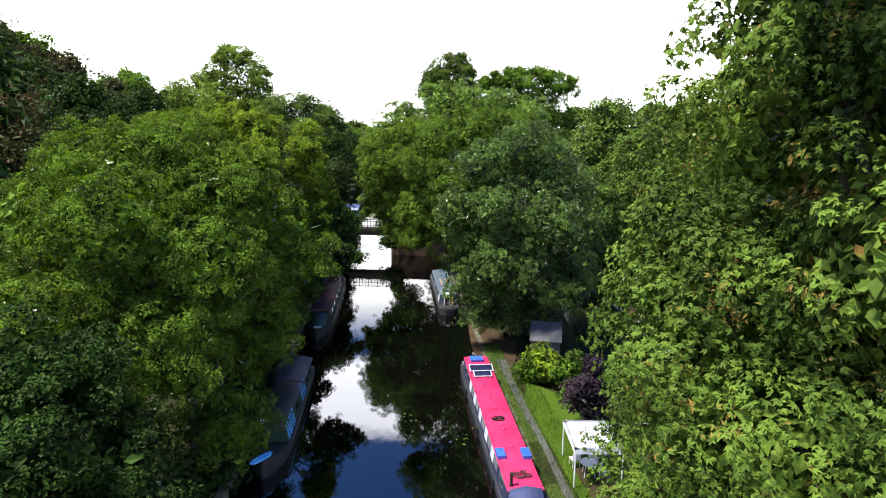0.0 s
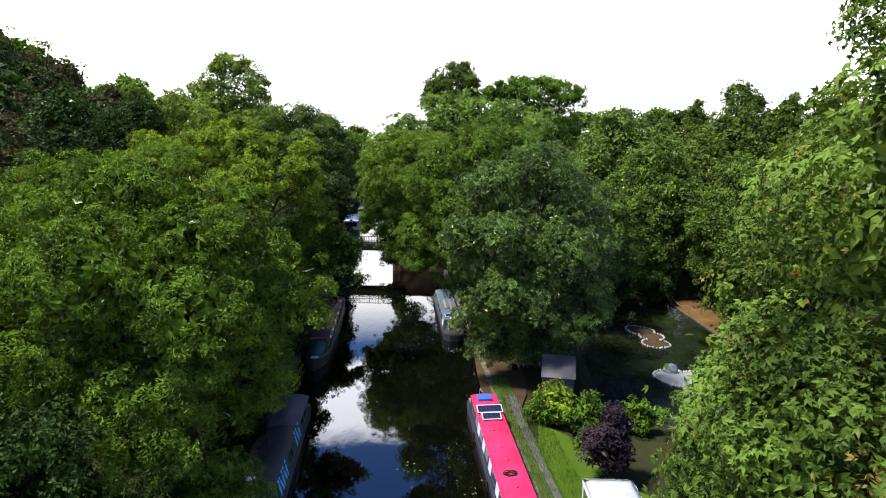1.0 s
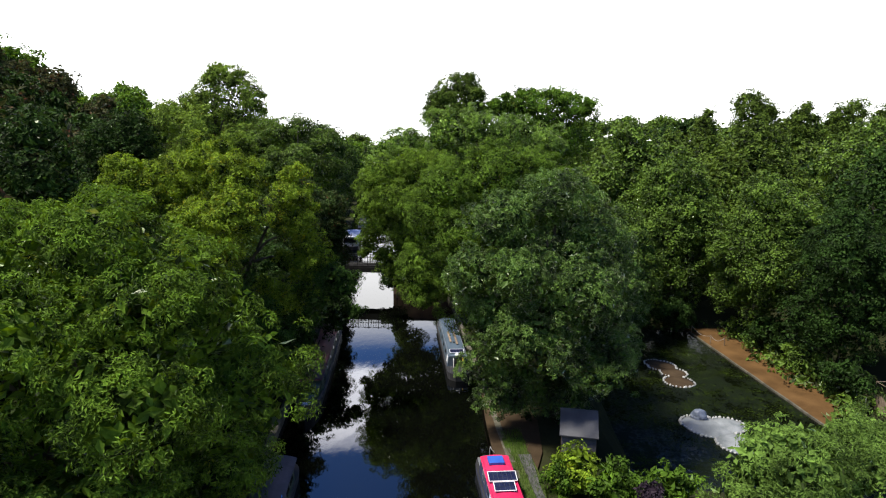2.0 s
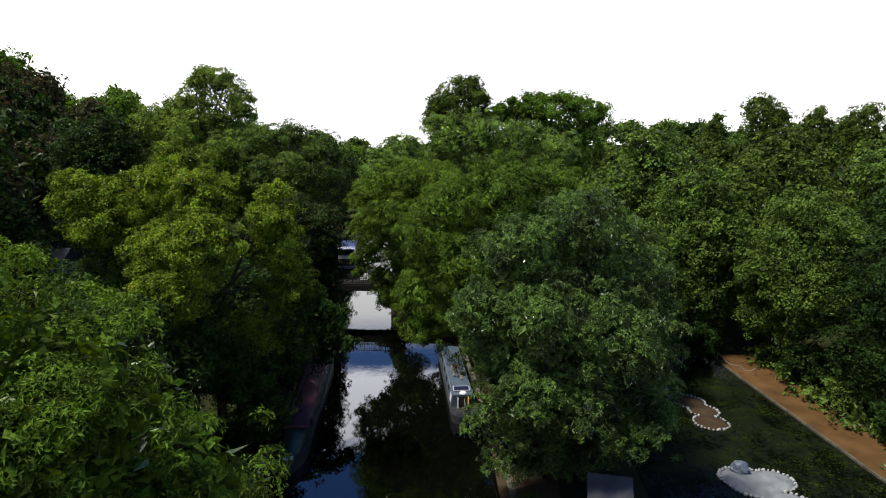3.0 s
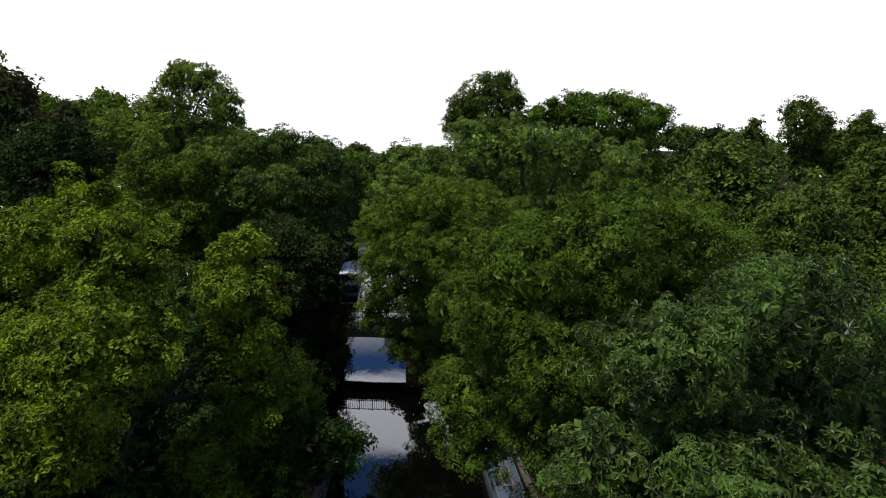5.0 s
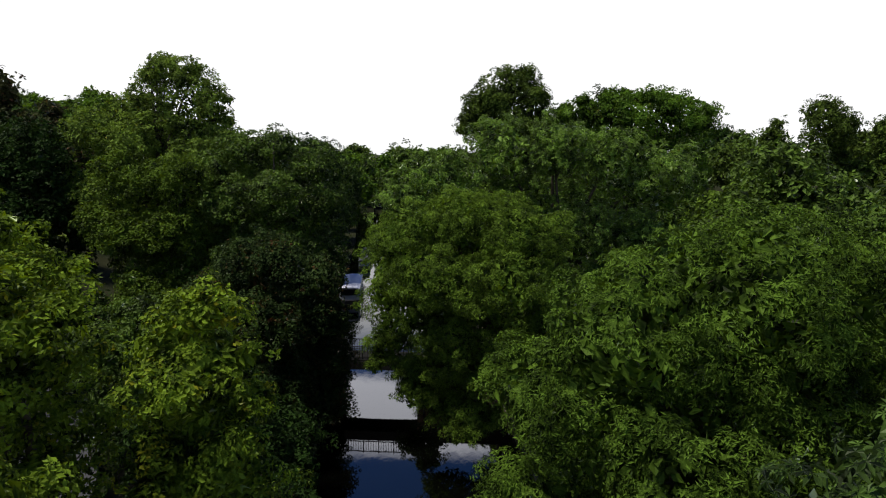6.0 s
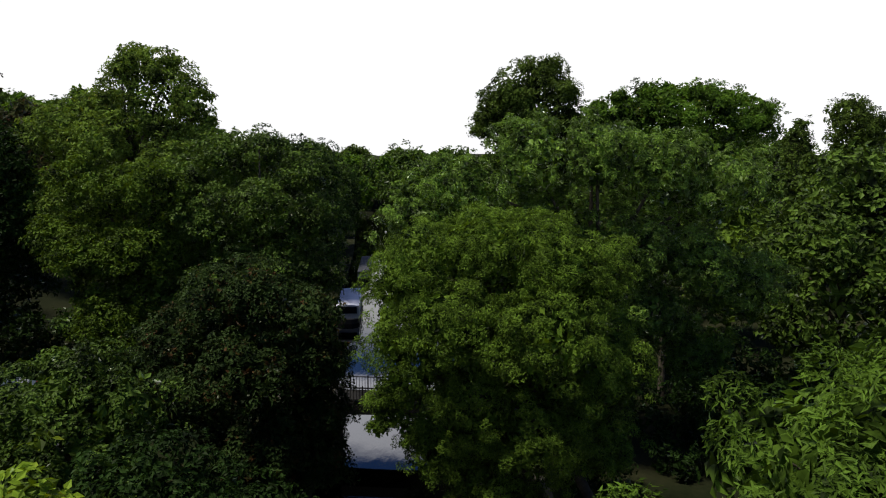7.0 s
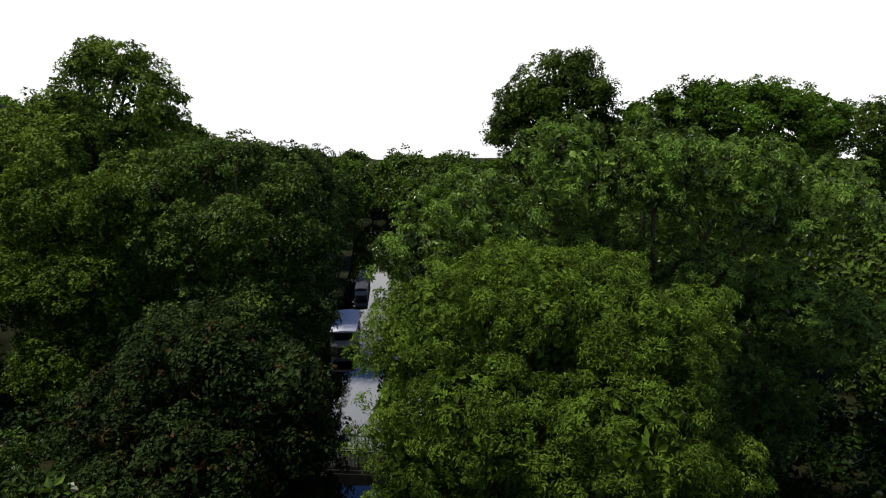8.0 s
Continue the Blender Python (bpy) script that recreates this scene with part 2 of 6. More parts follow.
M_DGREEN = surface("dark_green_paint", (0.010, 0.028, 0.018), (0.022, 0.05, 0.034), 0.7, 0.45, 0.1, 9.0)
M_WHITE = surface("white_paint", (0.46, 0.46, 0.46), (0.60, 0.60, 0.60), 0.7, 0.6, 0.05, 9.0)
M_PALEROOF = surface("pale_lilac_roof_paint", (0.56, 0.57, 0.66), (0.70, 0.70, 0.78), 0.7, 0.6, 0.05, 9.0)
M_CANVAS = surface("white_canvas", (0.44, 0.46, 0.48), (0.58, 0.60, 0.62), 1.5, 0.8, 0.3, 6.0)
M_STEEL = surface("dull_steel", (0.25, 0.25, 0.25), (0.42, 0.42, 0.42), 2.0, 0.45, 0.1, 12.0, metal=0.8)
M_IRON = surface("black_iron", (0.010, 0.010, 0.010), (0.026, 0.025, 0.023), 2.0, 0.85, 0.2, 12.0)
M_TIMBER = surface("weathered_timber", (0.10, 0.075, 0.05), (0.22, 0.17, 0.12), 1.5, 0.85, 0.4, 16.0, piece=0.2)
M_BROWNWOOD = surface("brown_stained_timber", (0.14, 0.062, 0.028), (0.24, 0.12, 0.06), 1.5, 0.8, 0.4, 16.0, piece=0.15)
M_FELT = surface("grey_roofing_felt", (0.05, 0.05, 0.053), (0.09, 0.09, 0.095), 0.9, 0.9, 0.3, 16.0)
M_SLATE = surface("dark_slate", (0.03, 0.03, 0.036), (0.065, 0.065, 0.075), 0.6, 0.85, 0.4, 10.0)
M_RENDER = surface("white_wall_render", (0.60, 0.61, 0.66), (0.74, 0.74, 0.80), 0.4, 0.9, 0.2, 12.0)
M_BRICK = surface("old_brickwork", (0.06, 0.042, 0.032), (0.13, 0.085, 0.06), 0.9, 0.9, 0.5, 12.0)
M_GLASS = surface("dark_window_glass", (0.012, 0.014, 0.018), (0.025, 0.028, 0.032), 1.0, 0.06, 0.0, 9.0)
M_CELL = surface("solar_cell", (0.008, 0.010, 0.030), (0.016, 0.020, 0.050), 1.0, 0.15, 0.0, 9.0)
M_YELLOW = surface("yellow_paint", (0.55, 0.40, 0.03), (0.70, 0.52, 0.05), 1.0, 0.5, 0.1, 9.0)
M_GRAVEL = surface("pale_gravel", (0.10, 0.11, 0.11), (0.20, 0.21, 0.21), 1.2, 0.9, 0.5, 12.0)
M_TARP = surface("blue_tarpaulin", (0.06, 0.075, 0.10), (0.13, 0.15, 0.19), 2.5, 0.55, 0.5, 6.0)
M_CARPAINT = surface("silver_car_paint", (0.30, 0.32, 0.35), (0.36, 0.38, 0.41), 0.6, 0.3, 0.0, 9.0, metal=0.5)
# pale blue for painted-on reflections along the red boat's cabin
M_REFLECTION = surface("pale_blue_reflection", (0.30, 0.34, 0.46), (0.45, 0.49, 0.60), 1.2, 0.5, 0.1, 9.0)
M_ROPE = surface("dark_rope", (0.05, 0.012, 0.02), (0.10, 0.04, 0.05), 3.0, 0.9, 0.4, 20.0)
M_BLUECANVAS = surface("blue_canvas", (0.012, 0.018, 0.06), (0.025, 0.035, 0.10), 1.5, 0.8, 0.4, 8.0)
M_SLATEBLUE = surface("slate_blue_paint", (0.035, 0.055, 0.075), (0.06, 0.085, 0.11), 0.8, 0.5, 0.1, 9.0)
M_LILAC = surface("lilac_tarpaulin", (0.022, 0.022, 0.034), (0.05, 0.05, 0.072), 1.2, 0.6, 0.5, 5.0)
M_PINK = surface("pale_pink_plastic", (0.55, 0.34, 0.42), (0.68, 0.48, 0.55), 1.5, 0.5, 0.1, 9.0)
M_SEAGREEN = surface("sea_green_paint", (0.10, 0.26, 0.23), (0.16, 0.34, 0.30), 1.0, 0.5, 0.1, 9.0)
M_GREYWOOD = surface("grey_weathered_boards", (0.08, 0.075, 0.075), (0.14, 0.135, 0.135), 1.5, 0.85, 0.4, 16.0, piece=0.15)
M_RUBBER = surface("tyre_rubber", (0.012, 0.012, 0.012), (0.025, 0.025, 0.025), 2.0, 0.85, 0.1, 9.0)

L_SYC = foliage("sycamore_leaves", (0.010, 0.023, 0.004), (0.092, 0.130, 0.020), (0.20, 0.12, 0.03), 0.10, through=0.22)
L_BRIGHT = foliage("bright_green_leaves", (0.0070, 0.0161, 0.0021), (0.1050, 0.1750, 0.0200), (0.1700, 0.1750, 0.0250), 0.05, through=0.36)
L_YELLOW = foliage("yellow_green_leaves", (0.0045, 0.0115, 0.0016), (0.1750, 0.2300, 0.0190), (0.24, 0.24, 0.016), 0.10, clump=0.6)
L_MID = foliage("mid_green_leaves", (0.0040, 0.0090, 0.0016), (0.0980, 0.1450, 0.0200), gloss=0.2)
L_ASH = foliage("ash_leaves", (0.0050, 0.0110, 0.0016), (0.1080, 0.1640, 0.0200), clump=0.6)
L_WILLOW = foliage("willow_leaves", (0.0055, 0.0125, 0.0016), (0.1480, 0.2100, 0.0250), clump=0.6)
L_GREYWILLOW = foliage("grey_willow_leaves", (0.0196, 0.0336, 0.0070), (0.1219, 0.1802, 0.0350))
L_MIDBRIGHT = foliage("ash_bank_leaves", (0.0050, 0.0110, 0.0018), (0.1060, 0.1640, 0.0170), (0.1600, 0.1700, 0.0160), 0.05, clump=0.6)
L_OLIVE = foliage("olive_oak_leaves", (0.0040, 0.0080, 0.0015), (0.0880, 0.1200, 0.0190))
# shade on the left bank and wood floor is put into this dark green
L_DARK = foliage("shade_dark_leaves", (0.0022, 0.0058, 0.0013), (0.0280, 0.0520, 0.0100))
# shaded counterpart of L_YELLOW for the lime's lower boughs
L_DARKMID = foliage("shaded_lime_leaves", (0.0028, 0.0070, 0.0016), (0.0480, 0.0860, 0.0150), (0.1100, 0.1450, 0.0150), 0.03, clump=0.6)
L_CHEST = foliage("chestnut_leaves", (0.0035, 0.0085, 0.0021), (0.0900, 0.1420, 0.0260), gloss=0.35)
# lit copy of the chestnut leaves: sunshine on the crown put into the colour
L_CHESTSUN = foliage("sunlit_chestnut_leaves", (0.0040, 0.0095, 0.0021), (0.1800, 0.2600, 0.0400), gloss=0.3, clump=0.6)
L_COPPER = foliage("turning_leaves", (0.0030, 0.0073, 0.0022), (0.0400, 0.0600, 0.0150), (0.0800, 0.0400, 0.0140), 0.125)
# oak leaves with the sun on their crowns mixed into the green
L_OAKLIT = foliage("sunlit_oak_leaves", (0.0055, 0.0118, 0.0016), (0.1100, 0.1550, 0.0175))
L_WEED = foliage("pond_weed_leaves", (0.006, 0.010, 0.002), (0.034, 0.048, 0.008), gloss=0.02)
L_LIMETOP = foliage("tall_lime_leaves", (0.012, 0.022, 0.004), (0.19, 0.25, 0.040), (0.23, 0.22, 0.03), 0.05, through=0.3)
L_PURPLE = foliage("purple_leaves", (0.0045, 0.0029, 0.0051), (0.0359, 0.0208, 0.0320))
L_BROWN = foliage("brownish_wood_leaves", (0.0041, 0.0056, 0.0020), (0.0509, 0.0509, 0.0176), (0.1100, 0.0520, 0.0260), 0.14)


# ---- mesh helpers ----
def fast_mesh(name, verts, faces, mat, smooth=False):
    """A mesh from arrays; all faces have one number of corners."""
    me = bpy.data.meshes.new(name)
    nv, (nf, k) = len(verts), faces.shape
    me.vertices.add(nv)
    me.vertices.foreach_set("co", np.ascontiguousarray(verts, dtype=np.float32).ravel())
    me.loops.add(nf * k)
    me.loops.foreach_set("vertex_index", np.ascontiguousarray(faces, dtype=np.int32).ravel())
    me.polygons.add(nf)
    me.polygons.foreach_set("loop_start", np.arange(nf, dtype=np.int32) * k)
    me.polygons.foreach_set("use_smooth", np.full(nf, smooth))
    me.update(calc_edges=True)
    me.materials.append(mat)
    return me


def put(name, me, parent=None, label="", m=None):
    ob = new(name, me)
    if m is not None:
        ob.matrix_basis = m
    if parent:
        ob.parent = parent
    if label:
        ob["label"] = label
    return ob


def part(name, bm, material, parent=None, label="", smooth=False, m=None):
    """Links a bmesh as one mesh object, under a thing or a part."""
    me = bpy.data.meshes.new(name)
    bm.to_mesh(me)
    bm.free()
    me.materials.append(material)
    if smooth:
        me.polygons.foreach_set("use_smooth", [True] * len(me.polygons))
    return put(name, me, parent, label, m)


def empty(name, m, label, category, group="", kind=""):
    ob = new(name)
    ob.matrix_basis = m
    return tagged(ob, label, category, group, kind)


def box(bm, x0, y0, z0, x1, y1, z1, bevel=0.0):
    """A box, its edges softened by bevel."""
    r = bmesh.ops.create_cube(bm, size=1.0, matrix=Matrix.Translation(((x0 + x1) / 2, (y0 + y1) / 2, (z0 + z1) / 2)) @ Matrix.Diagonal((x1 - x0, y1 - y0, z1 - z0, 1)))
    if bevel:
        ed = {e for v in r["verts"] for e in v.link_edges}
        bmesh.ops.bevel(bm, geom=list(ed), offset=bevel, segments=2, affect="EDGES", profile=0.5)
    return bm


def a_box(*a, **k):
    return box(bmesh.new(), *a, **k)


def tube(bm, p, q, r0, r1=None, seg=8):
    """A tapered rod from p to q."""
    p, q = Vector(p), Vector(q)
    d = q - p
    m = Matrix.Translation((p + q) / 2) @ d.to_track_quat("Z", "Y").to_matrix().to_4x4()
    bmesh.ops.create_cone(bm, cap_ends=True, segments=seg, radius1=r0, radius2=r0 if r1 is None else r1, depth=d.length, matrix=m)
    return bm


def loft(bm, rings, close_ends=True):
    """Skin over rings of equally many points."""
    vs = [[bm.verts.new(p) for p in ring] for ring in rings]
    k = len(rings[0])
    for a, b in zip(vs, vs[1:]):
        for i in range(k):
            bm.faces.new((a[i], a[(i + 1) % k], b[(i + 1) % k], b[i]))
    if close_ends:
        bm.faces.new(vs[0][::-1])
        bm.faces.new(vs[-1])
    bmesh.ops.recalc_face_normals(bm, faces=bm.faces)
    return bm


# canal coordinates: u across (to the right bank), s along
CD, CN = Vector((-0.1464, 0.9892, 0)), Vector((0.9892, 0.1464, 0))
CYAW = math.degrees(math.atan2(0.1464, 0.9892))


def W(u, s, z=0.0):
    p = CN * u + CD * s
    return Vector((p.x, p.y, z))


def at_canal(u, s, z=0.0, turn=0.0):
    p = W(u, s, z)
    return pose(p.x, p.y, p.z, 0, 0, CYAW + turn)


def smooth01(x):
    x = np.clip(x, 0, 1)
    return x * x * (3 - 2 * x)


# ---- ground, canal, pond ----
U_R = 7.85


def left_bank(s):
    return -7.5 - 2.6 * smooth01((s - 90) / 10)


def bend(s):
    """The canal's slow bend beyond the bridge."""
    return -0.0005 * np.maximum(s - 150, 0) ** 2


def pond_edge(y):
    """The kerb between pond and sandy path runs a little askew."""
    return 23.95 + 0.105 * (76 - y)


def land(x, y, u, s):
    """Height of the land."""
    z = np.full(np.shape(u), 0.5) + 0.12 * np.sin(x * 0.35) * np.sin(y * 0.27)
    # wooded hill on the far left
    z = z + 32 * smooth01((-u - 36) / 90) * smooth01((s - 30) / 80) * (1 - 0.55 * smooth01((s - 170) / 200))
    # rising ground far off
    z = z + 11 * smooth01((s - 230) / 120) + 12 * smooth01((u - 25) / 110) * smooth01((s - 90) / 110)
    # the pond garden lies a little lower
    low = smooth01((x - 8) / 3) * smooth01((42 - x) / 6) * smooth01((y - 38) / 6) * smooth01((86 - y) / 5)
    z = z - 1.75 * low
    pond = smooth01((x - 9.3) / 1.2) * smooth01((pond_edge(y) + 0.1 - x) / 0.5) * smooth01((y - 43) / 1.5) * smooth01((77.5 - y) / 1.5)
    return z - 0.9 * pond


def build_ground():
    offs_l = np.array([3500, 1800, 900, 500, 300, 220, 170, 140, 115, 95, 80, 68, 57, 47, 39, 32, 26, 20, 15, 11, 8, 5.5, 3.5, 2, 1, 0.35, 0.0])
    offs_r = np.concatenate([[0.0, 0.35, 0.9, 1.6], np.arange(2.4, 34, 0.8), [36, 39, 43, 48, 55, 64, 75, 90, 110, 140, 180, 240, 330, 500, 900, 1800, 3500]])
    ss = np.concatenate([[-2500, -1000, -400, -200, -100, -60, -40, -25, -12], np.arange(-4, 40, 2.0), np.arange(40, 84, 0.8), np.arange(84, 150, 3.0), np.arange(150, 300, 10), [320, 360, 420, 500, 650, 900, 1400, 2200, 3800]])
    rows = []
    for s in ss:
        c = float(bend(s)) if s < 400 else float(bend(400.0))
        ul = np.concatenate([left_bank(s) - offs_l, [left_bank(s)], [U_R], U_R + offs_r]) + c
        x = CN.x * ul + CD.x * s
        y = CN.y * ul + CD.y * s
        z = land(x, y, ul - c, np.full(ul.shape, s))
        k = len(offs_l)
        z[k] = z[k + 1] = -1.6
        if s > 300:
            z[k - 1:k + 3] = z[k - 2]
        rows.append(np.stack([x, y, z], 1))
    g = np.array(rows)
    a, b = g.shape[:2]
    i = np.arange((a - 1) * b).reshape(a - 1, b)[:, :-1].ravel()
    f = np.stack([i, i + 1, i + 1 + b, i + b], 1)
    return put("ground", fast_mesh("ground", g.reshape(-1, 3), f, M_GROUND))


tagged(build_ground(), "rough wooded ground sloping up to hills beside a canal", "ground", kind="structure")

# water surfaces
wv, wf = [], []
for s in list(range(-80, 130, 30)) + list(range(130, 301, 10)):
    c = float(bend(s))
    wv += [W(-13 + c, s), W(8.2 + c, s)]
for i in range(len(wv) // 2 - 1):
    wf.append((2 * i, 2 * i + 1, 2 * i + 3, 2 * i + 2))
canal = put("water", fast_mesh("canal_water", np.array(wv), np.array(wf), M_WATER))
tagged(canal, "dark still canal water mirroring trees and sky", "canal", kind="structure")
pv = np.array([(8.5, 42.0, -1.24), (pond_edge(42.0), 42.0, -1.24), (pond_edge(78.5), 78.5, -1.24), (8.5, 78.5, -1.24)])
pond = put("pond_water", fast_mesh("pond_water", pv, np.array([[0, 1, 2, 3]]), M_POND))
tagged(pond, "murky green garden pond with floating weed", "pond", kind="structure")


def ribbon(name, pts, width, z, mat, label, category, thick=0.06):
    """A path slab along points, a few centimetres proud of the land."""
    bm = bmesh.new()
    rings = []
    n = len(pts)
    for i, (x, y) in enumerate(pts):
        a, b = Vector(pts[max(i - 1, 0)]), Vector(pts[min(i + 1, n - 1)])
        d = (b - a).normalized()
        r = Vector((d.y, -d.x))
        w = width[i] if isinstance(width, (list, tuple)) else width
        l, q = Vector((x, y)) - r * w / 2, Vector((x, y)) + r * w / 2
        rings.append([(l.x, l.y, z - thick), (q.x, q.y, z - thick), (q.x, q.y, z), (l.x, l.y, z)])
    loft(bm, rings)
    return tagged(part(name, bm, mat), label, category, kind="structure")


# ---- trees ----
KITE = (np.array([(0, 0, 0), (0.28, 0.42, 0.06), (0, 1, -0.10), (-0.28, 0.42, 0.06)]), np.array([[0, 1, 2, 3]]))
SLIM = (np.array([(0, 0, 0), (0.15, 0.4, 0.03), (0, 1, -0.14), (-0.15, 0.4, 0.03)]), np.array([[0, 1, 2, 3]]))


def fan_leaf(n, spread, droop, w):
    """Leaflets radiating from a stalk's end, as of a chestnut or a pinnate spray."""
    v, f = [], []
    for i in range(n):
        a = radians(-spread / 2 + spread * i / (n - 1))
        c, s_ = math.cos(a), math.sin(a)
        ln = 1.0 - 0.3 * abs(i - (n - 1) / 2) / (n / 2)
        for px, py, pz in ((0, 0, 0), (w, 0.6 * ln, 0.02), (0, ln, -droop), (-w, 0.6 * ln, 0.02)):
            v.append((px * c + py * s_, -px * s_ + py * c, pz))
        f.append([4 * i, 4 * i + 1, 4 * i + 2, 4 * i + 3])
    return np.array(v), np.array(f)


def maple_leaf():
    """A leaf of three pointed lobes."""
    v = [(0.0, 0.0, 0.05), (0.20, 0.45, 0.03), (0.0, 1.0, -0.14), (-0.20, 0.45, 0.03)]
    for k in (1, -1):
        v += [(0.0, 0.05, 0.05), (0.30 * k, 0.12, 0.0), (0.58 * k, 0.62, -0.12), (0.10 * k, 0.42, 0.03)]
    return np.array(v), np.array([[0, 1, 2, 3], [4, 5, 6, 7], [8, 11, 10, 9]])


CHESTNUT = fan_leaf(5, 230, 0.22, 0.16)
MAPLE = maple_leaf()


def unit(a):
    return a / np.maximum(np.linalg.norm(a, axis=-1, keepdims=True), 1e-9)


def leaves_at(rng, P, N, tmpl, size, droop=0.5, spread=0.5):
    """Leaves of the template at points P with upper sides near N."""
    n = len(P)
    N = unit(N + rng.normal(0, spread, (n, 3)))
    D = rng.normal(0, 1, (n, 3))
    D[:, 2] -= droop
    D = unit(D - (D * N).sum(1, keepdims=True) * N)
    X = np.cross(D, N)
    tv, tf = tmpl
    sz = size * rng.uniform(0.65, 1.3, (n, 1, 1))
    v = P[:, None, :] + sz * (tv[None, :, 0:1] * X[:, None] + tv[None, :, 1:2] * D[:, None] + tv[None, :, 2:3] * N[:, None])
    f = tf[None] + (np.arange(n) * len(tv))[:, None, None]
    return v.reshape(-1, 3), f.reshape(-1, tf.shape[1])


def sphere_dirs(rng, n):
    return unit(rng.normal(0, 1, (n, 3)))


def leaf_area(tmpl):
    """Area of a leaf template at size 1."""
    v, f = tmpl
    return sum(0.5 * np.linalg.norm(np.cross(v[q[2]] - v[q[0]], v[q[3]] - v[q[1]])) for q in f)


def even_dirs(rng, n):
    """Directions spread evenly over a sphere, a little jittered."""
    i = np.arange(n) + 0.5
    z = 1 - 2 * i / n
    a = i * 2.39996 + rng.uniform(0, 6.28)
    r = np.sqrt(np.maximum(0, 1 - z * z))
    d = np.stack([r * np.cos(a), r * np.sin(a), z], 1)
    return unit(d @ np.linalg.qr(rng.normal(0, 1, (3, 3)))[0] + rng.normal(0, 0.55 / math.sqrt(n), (n, 3)))


def crown_leaves(rng, lobes, tmpl, size, tuft=1.0, dense=0.62, cover=1.0, ragged=0.45, core=1.0, inner=0.0, deep=(0.55, 0.86), away=(0.0, 1.0)):
    """Leaves for a crown: each lobe carries domed boughs, each bough a shell of leaves; an inner layer shades the hollows between."""
    lobes = np.array(lobes, float)
    la = leaf_area(tmpl) * size * size
    Ps, Ns, Cs, Ds = [], [], [], []
    big = inner or max(0.5, size * 1.7)
    for li, (cx, cy, cz, rx, ry, rz) in enumerate(lobes):
        R, C = np.array([rx, ry, rz]), np.array([cx, cy, cz])
        area = 4 * math.pi * ((rx * ry) ** 1.6 / 3 + (rx * rz) ** 1.6 / 3 + (ry * rz) ** 1.6 / 3) ** (1 / 1.6)
        nt = max(7, int(cover * area / (1.75 * tuft * tuft)))
        d = even_dirs(rng, nt)
        rt = tuft * rng.uniform(0.35, 1.0, nt)
        # limbs push parts of the lobe out and leave hollows between
        ends = sphere_dirs(rng, max(6, int(area / 9.0)))
        out = smooth01(((d @ ends.T).max(1) - 0.55) / 0.35)
        c = C + d * np.maximum(R * (0.70 + 0.31 * out)[:, None] - 0.6 * rt[:, None] + rng.normal(0, ragged * tuft, nt)[:, None], 0.2)
        keep = rng.random(nt) < np.where(d[:, :2] @ np.array(away) > 0.25, 0.15, 1.0) * np.where(d[:, 2] < -0.4, 0.3, 0.92)
        for lj, (ax, ay, az, sx, sy, sz_) in enumerate(lobes):
            if lj != li:
                keep &= (((c - (ax, ay, az)) / (sx, sy, sz_)) ** 2).sum(1) > 0.82
        c, d, rt = c[keep], unit(d[keep] / R), rt[keep]
        nt = len(c)
        if nt:
            k = np.maximum(4, (dense * 1.15 * 2 * math.pi * rt ** 2 / la).astype(int))
            idx = np.repeat(np.arange(nt), k)
            dd = unit(sphere_dirs(rng, len(idx)) + 0.62 * d[idx] + np.array([0, 0, 0.45]))
            twigs = unit(rng.normal(0, 1, (nt, 6, 3)) + 0.5 * d[:, None] + np.array([0, 0, 0.4]))
            lump = smooth01(((dd[:, None] * twigs[idx]).sum(2).max(1) - 0.55) / 0.45)
            r = rt[idx] * (0.45 + 0.75 * lump * rng.uniform(0.75, 1.1, len(idx)) + 0.16 * rng.random(len(idx)))
            Ps.append(c[idx] + dd * r[:, None] * np.array([1, 1, 0.82]))
            Ns.append(unit(dd + 0.2 * d[idx] + np.array([0, 0, 0.5])))
        # inner layer
        ni = int(core * area * 0.95 / (big * big * 0.32))
        d2 = sphere_dirs(rng, ni)
        out2 = smooth01(((d2 @ ends.T).max(1) - 0.55) / 0.35)
        c2 = C + d2 * np.maximum(R * (0.70 + 0.31 * out2)[:, None] * rng.uniform(*deep, (ni, 1)) - 0.15 * tuft, 0.05)
        free = rng.random(ni) < np.where(d2[:, 1] > 0.35, 0.6, 1.0)
        for lj, (ax, ay, az, sx, sy, sz_) in enumerate(lobes):
            if lj != li:
                free &= (((c2 - (ax, ay, az)) / (sx, sy, sz_)) ** 2).sum(1) > 0.3
        Cs.append(c2[free])
        Ds.append(d2[free])
    v, f = leaves_at(rng, np.concatenate(Ps), np.concatenate(Ns), tmpl, size, 0.5, 0.45)
    v2, f2 = leaves_at(rng, np.concatenate(Cs), np.concatenate(Ds), KITE, big)
    return np.concatenate([v, v2]), np.concatenate([f, f2 + len(v)])


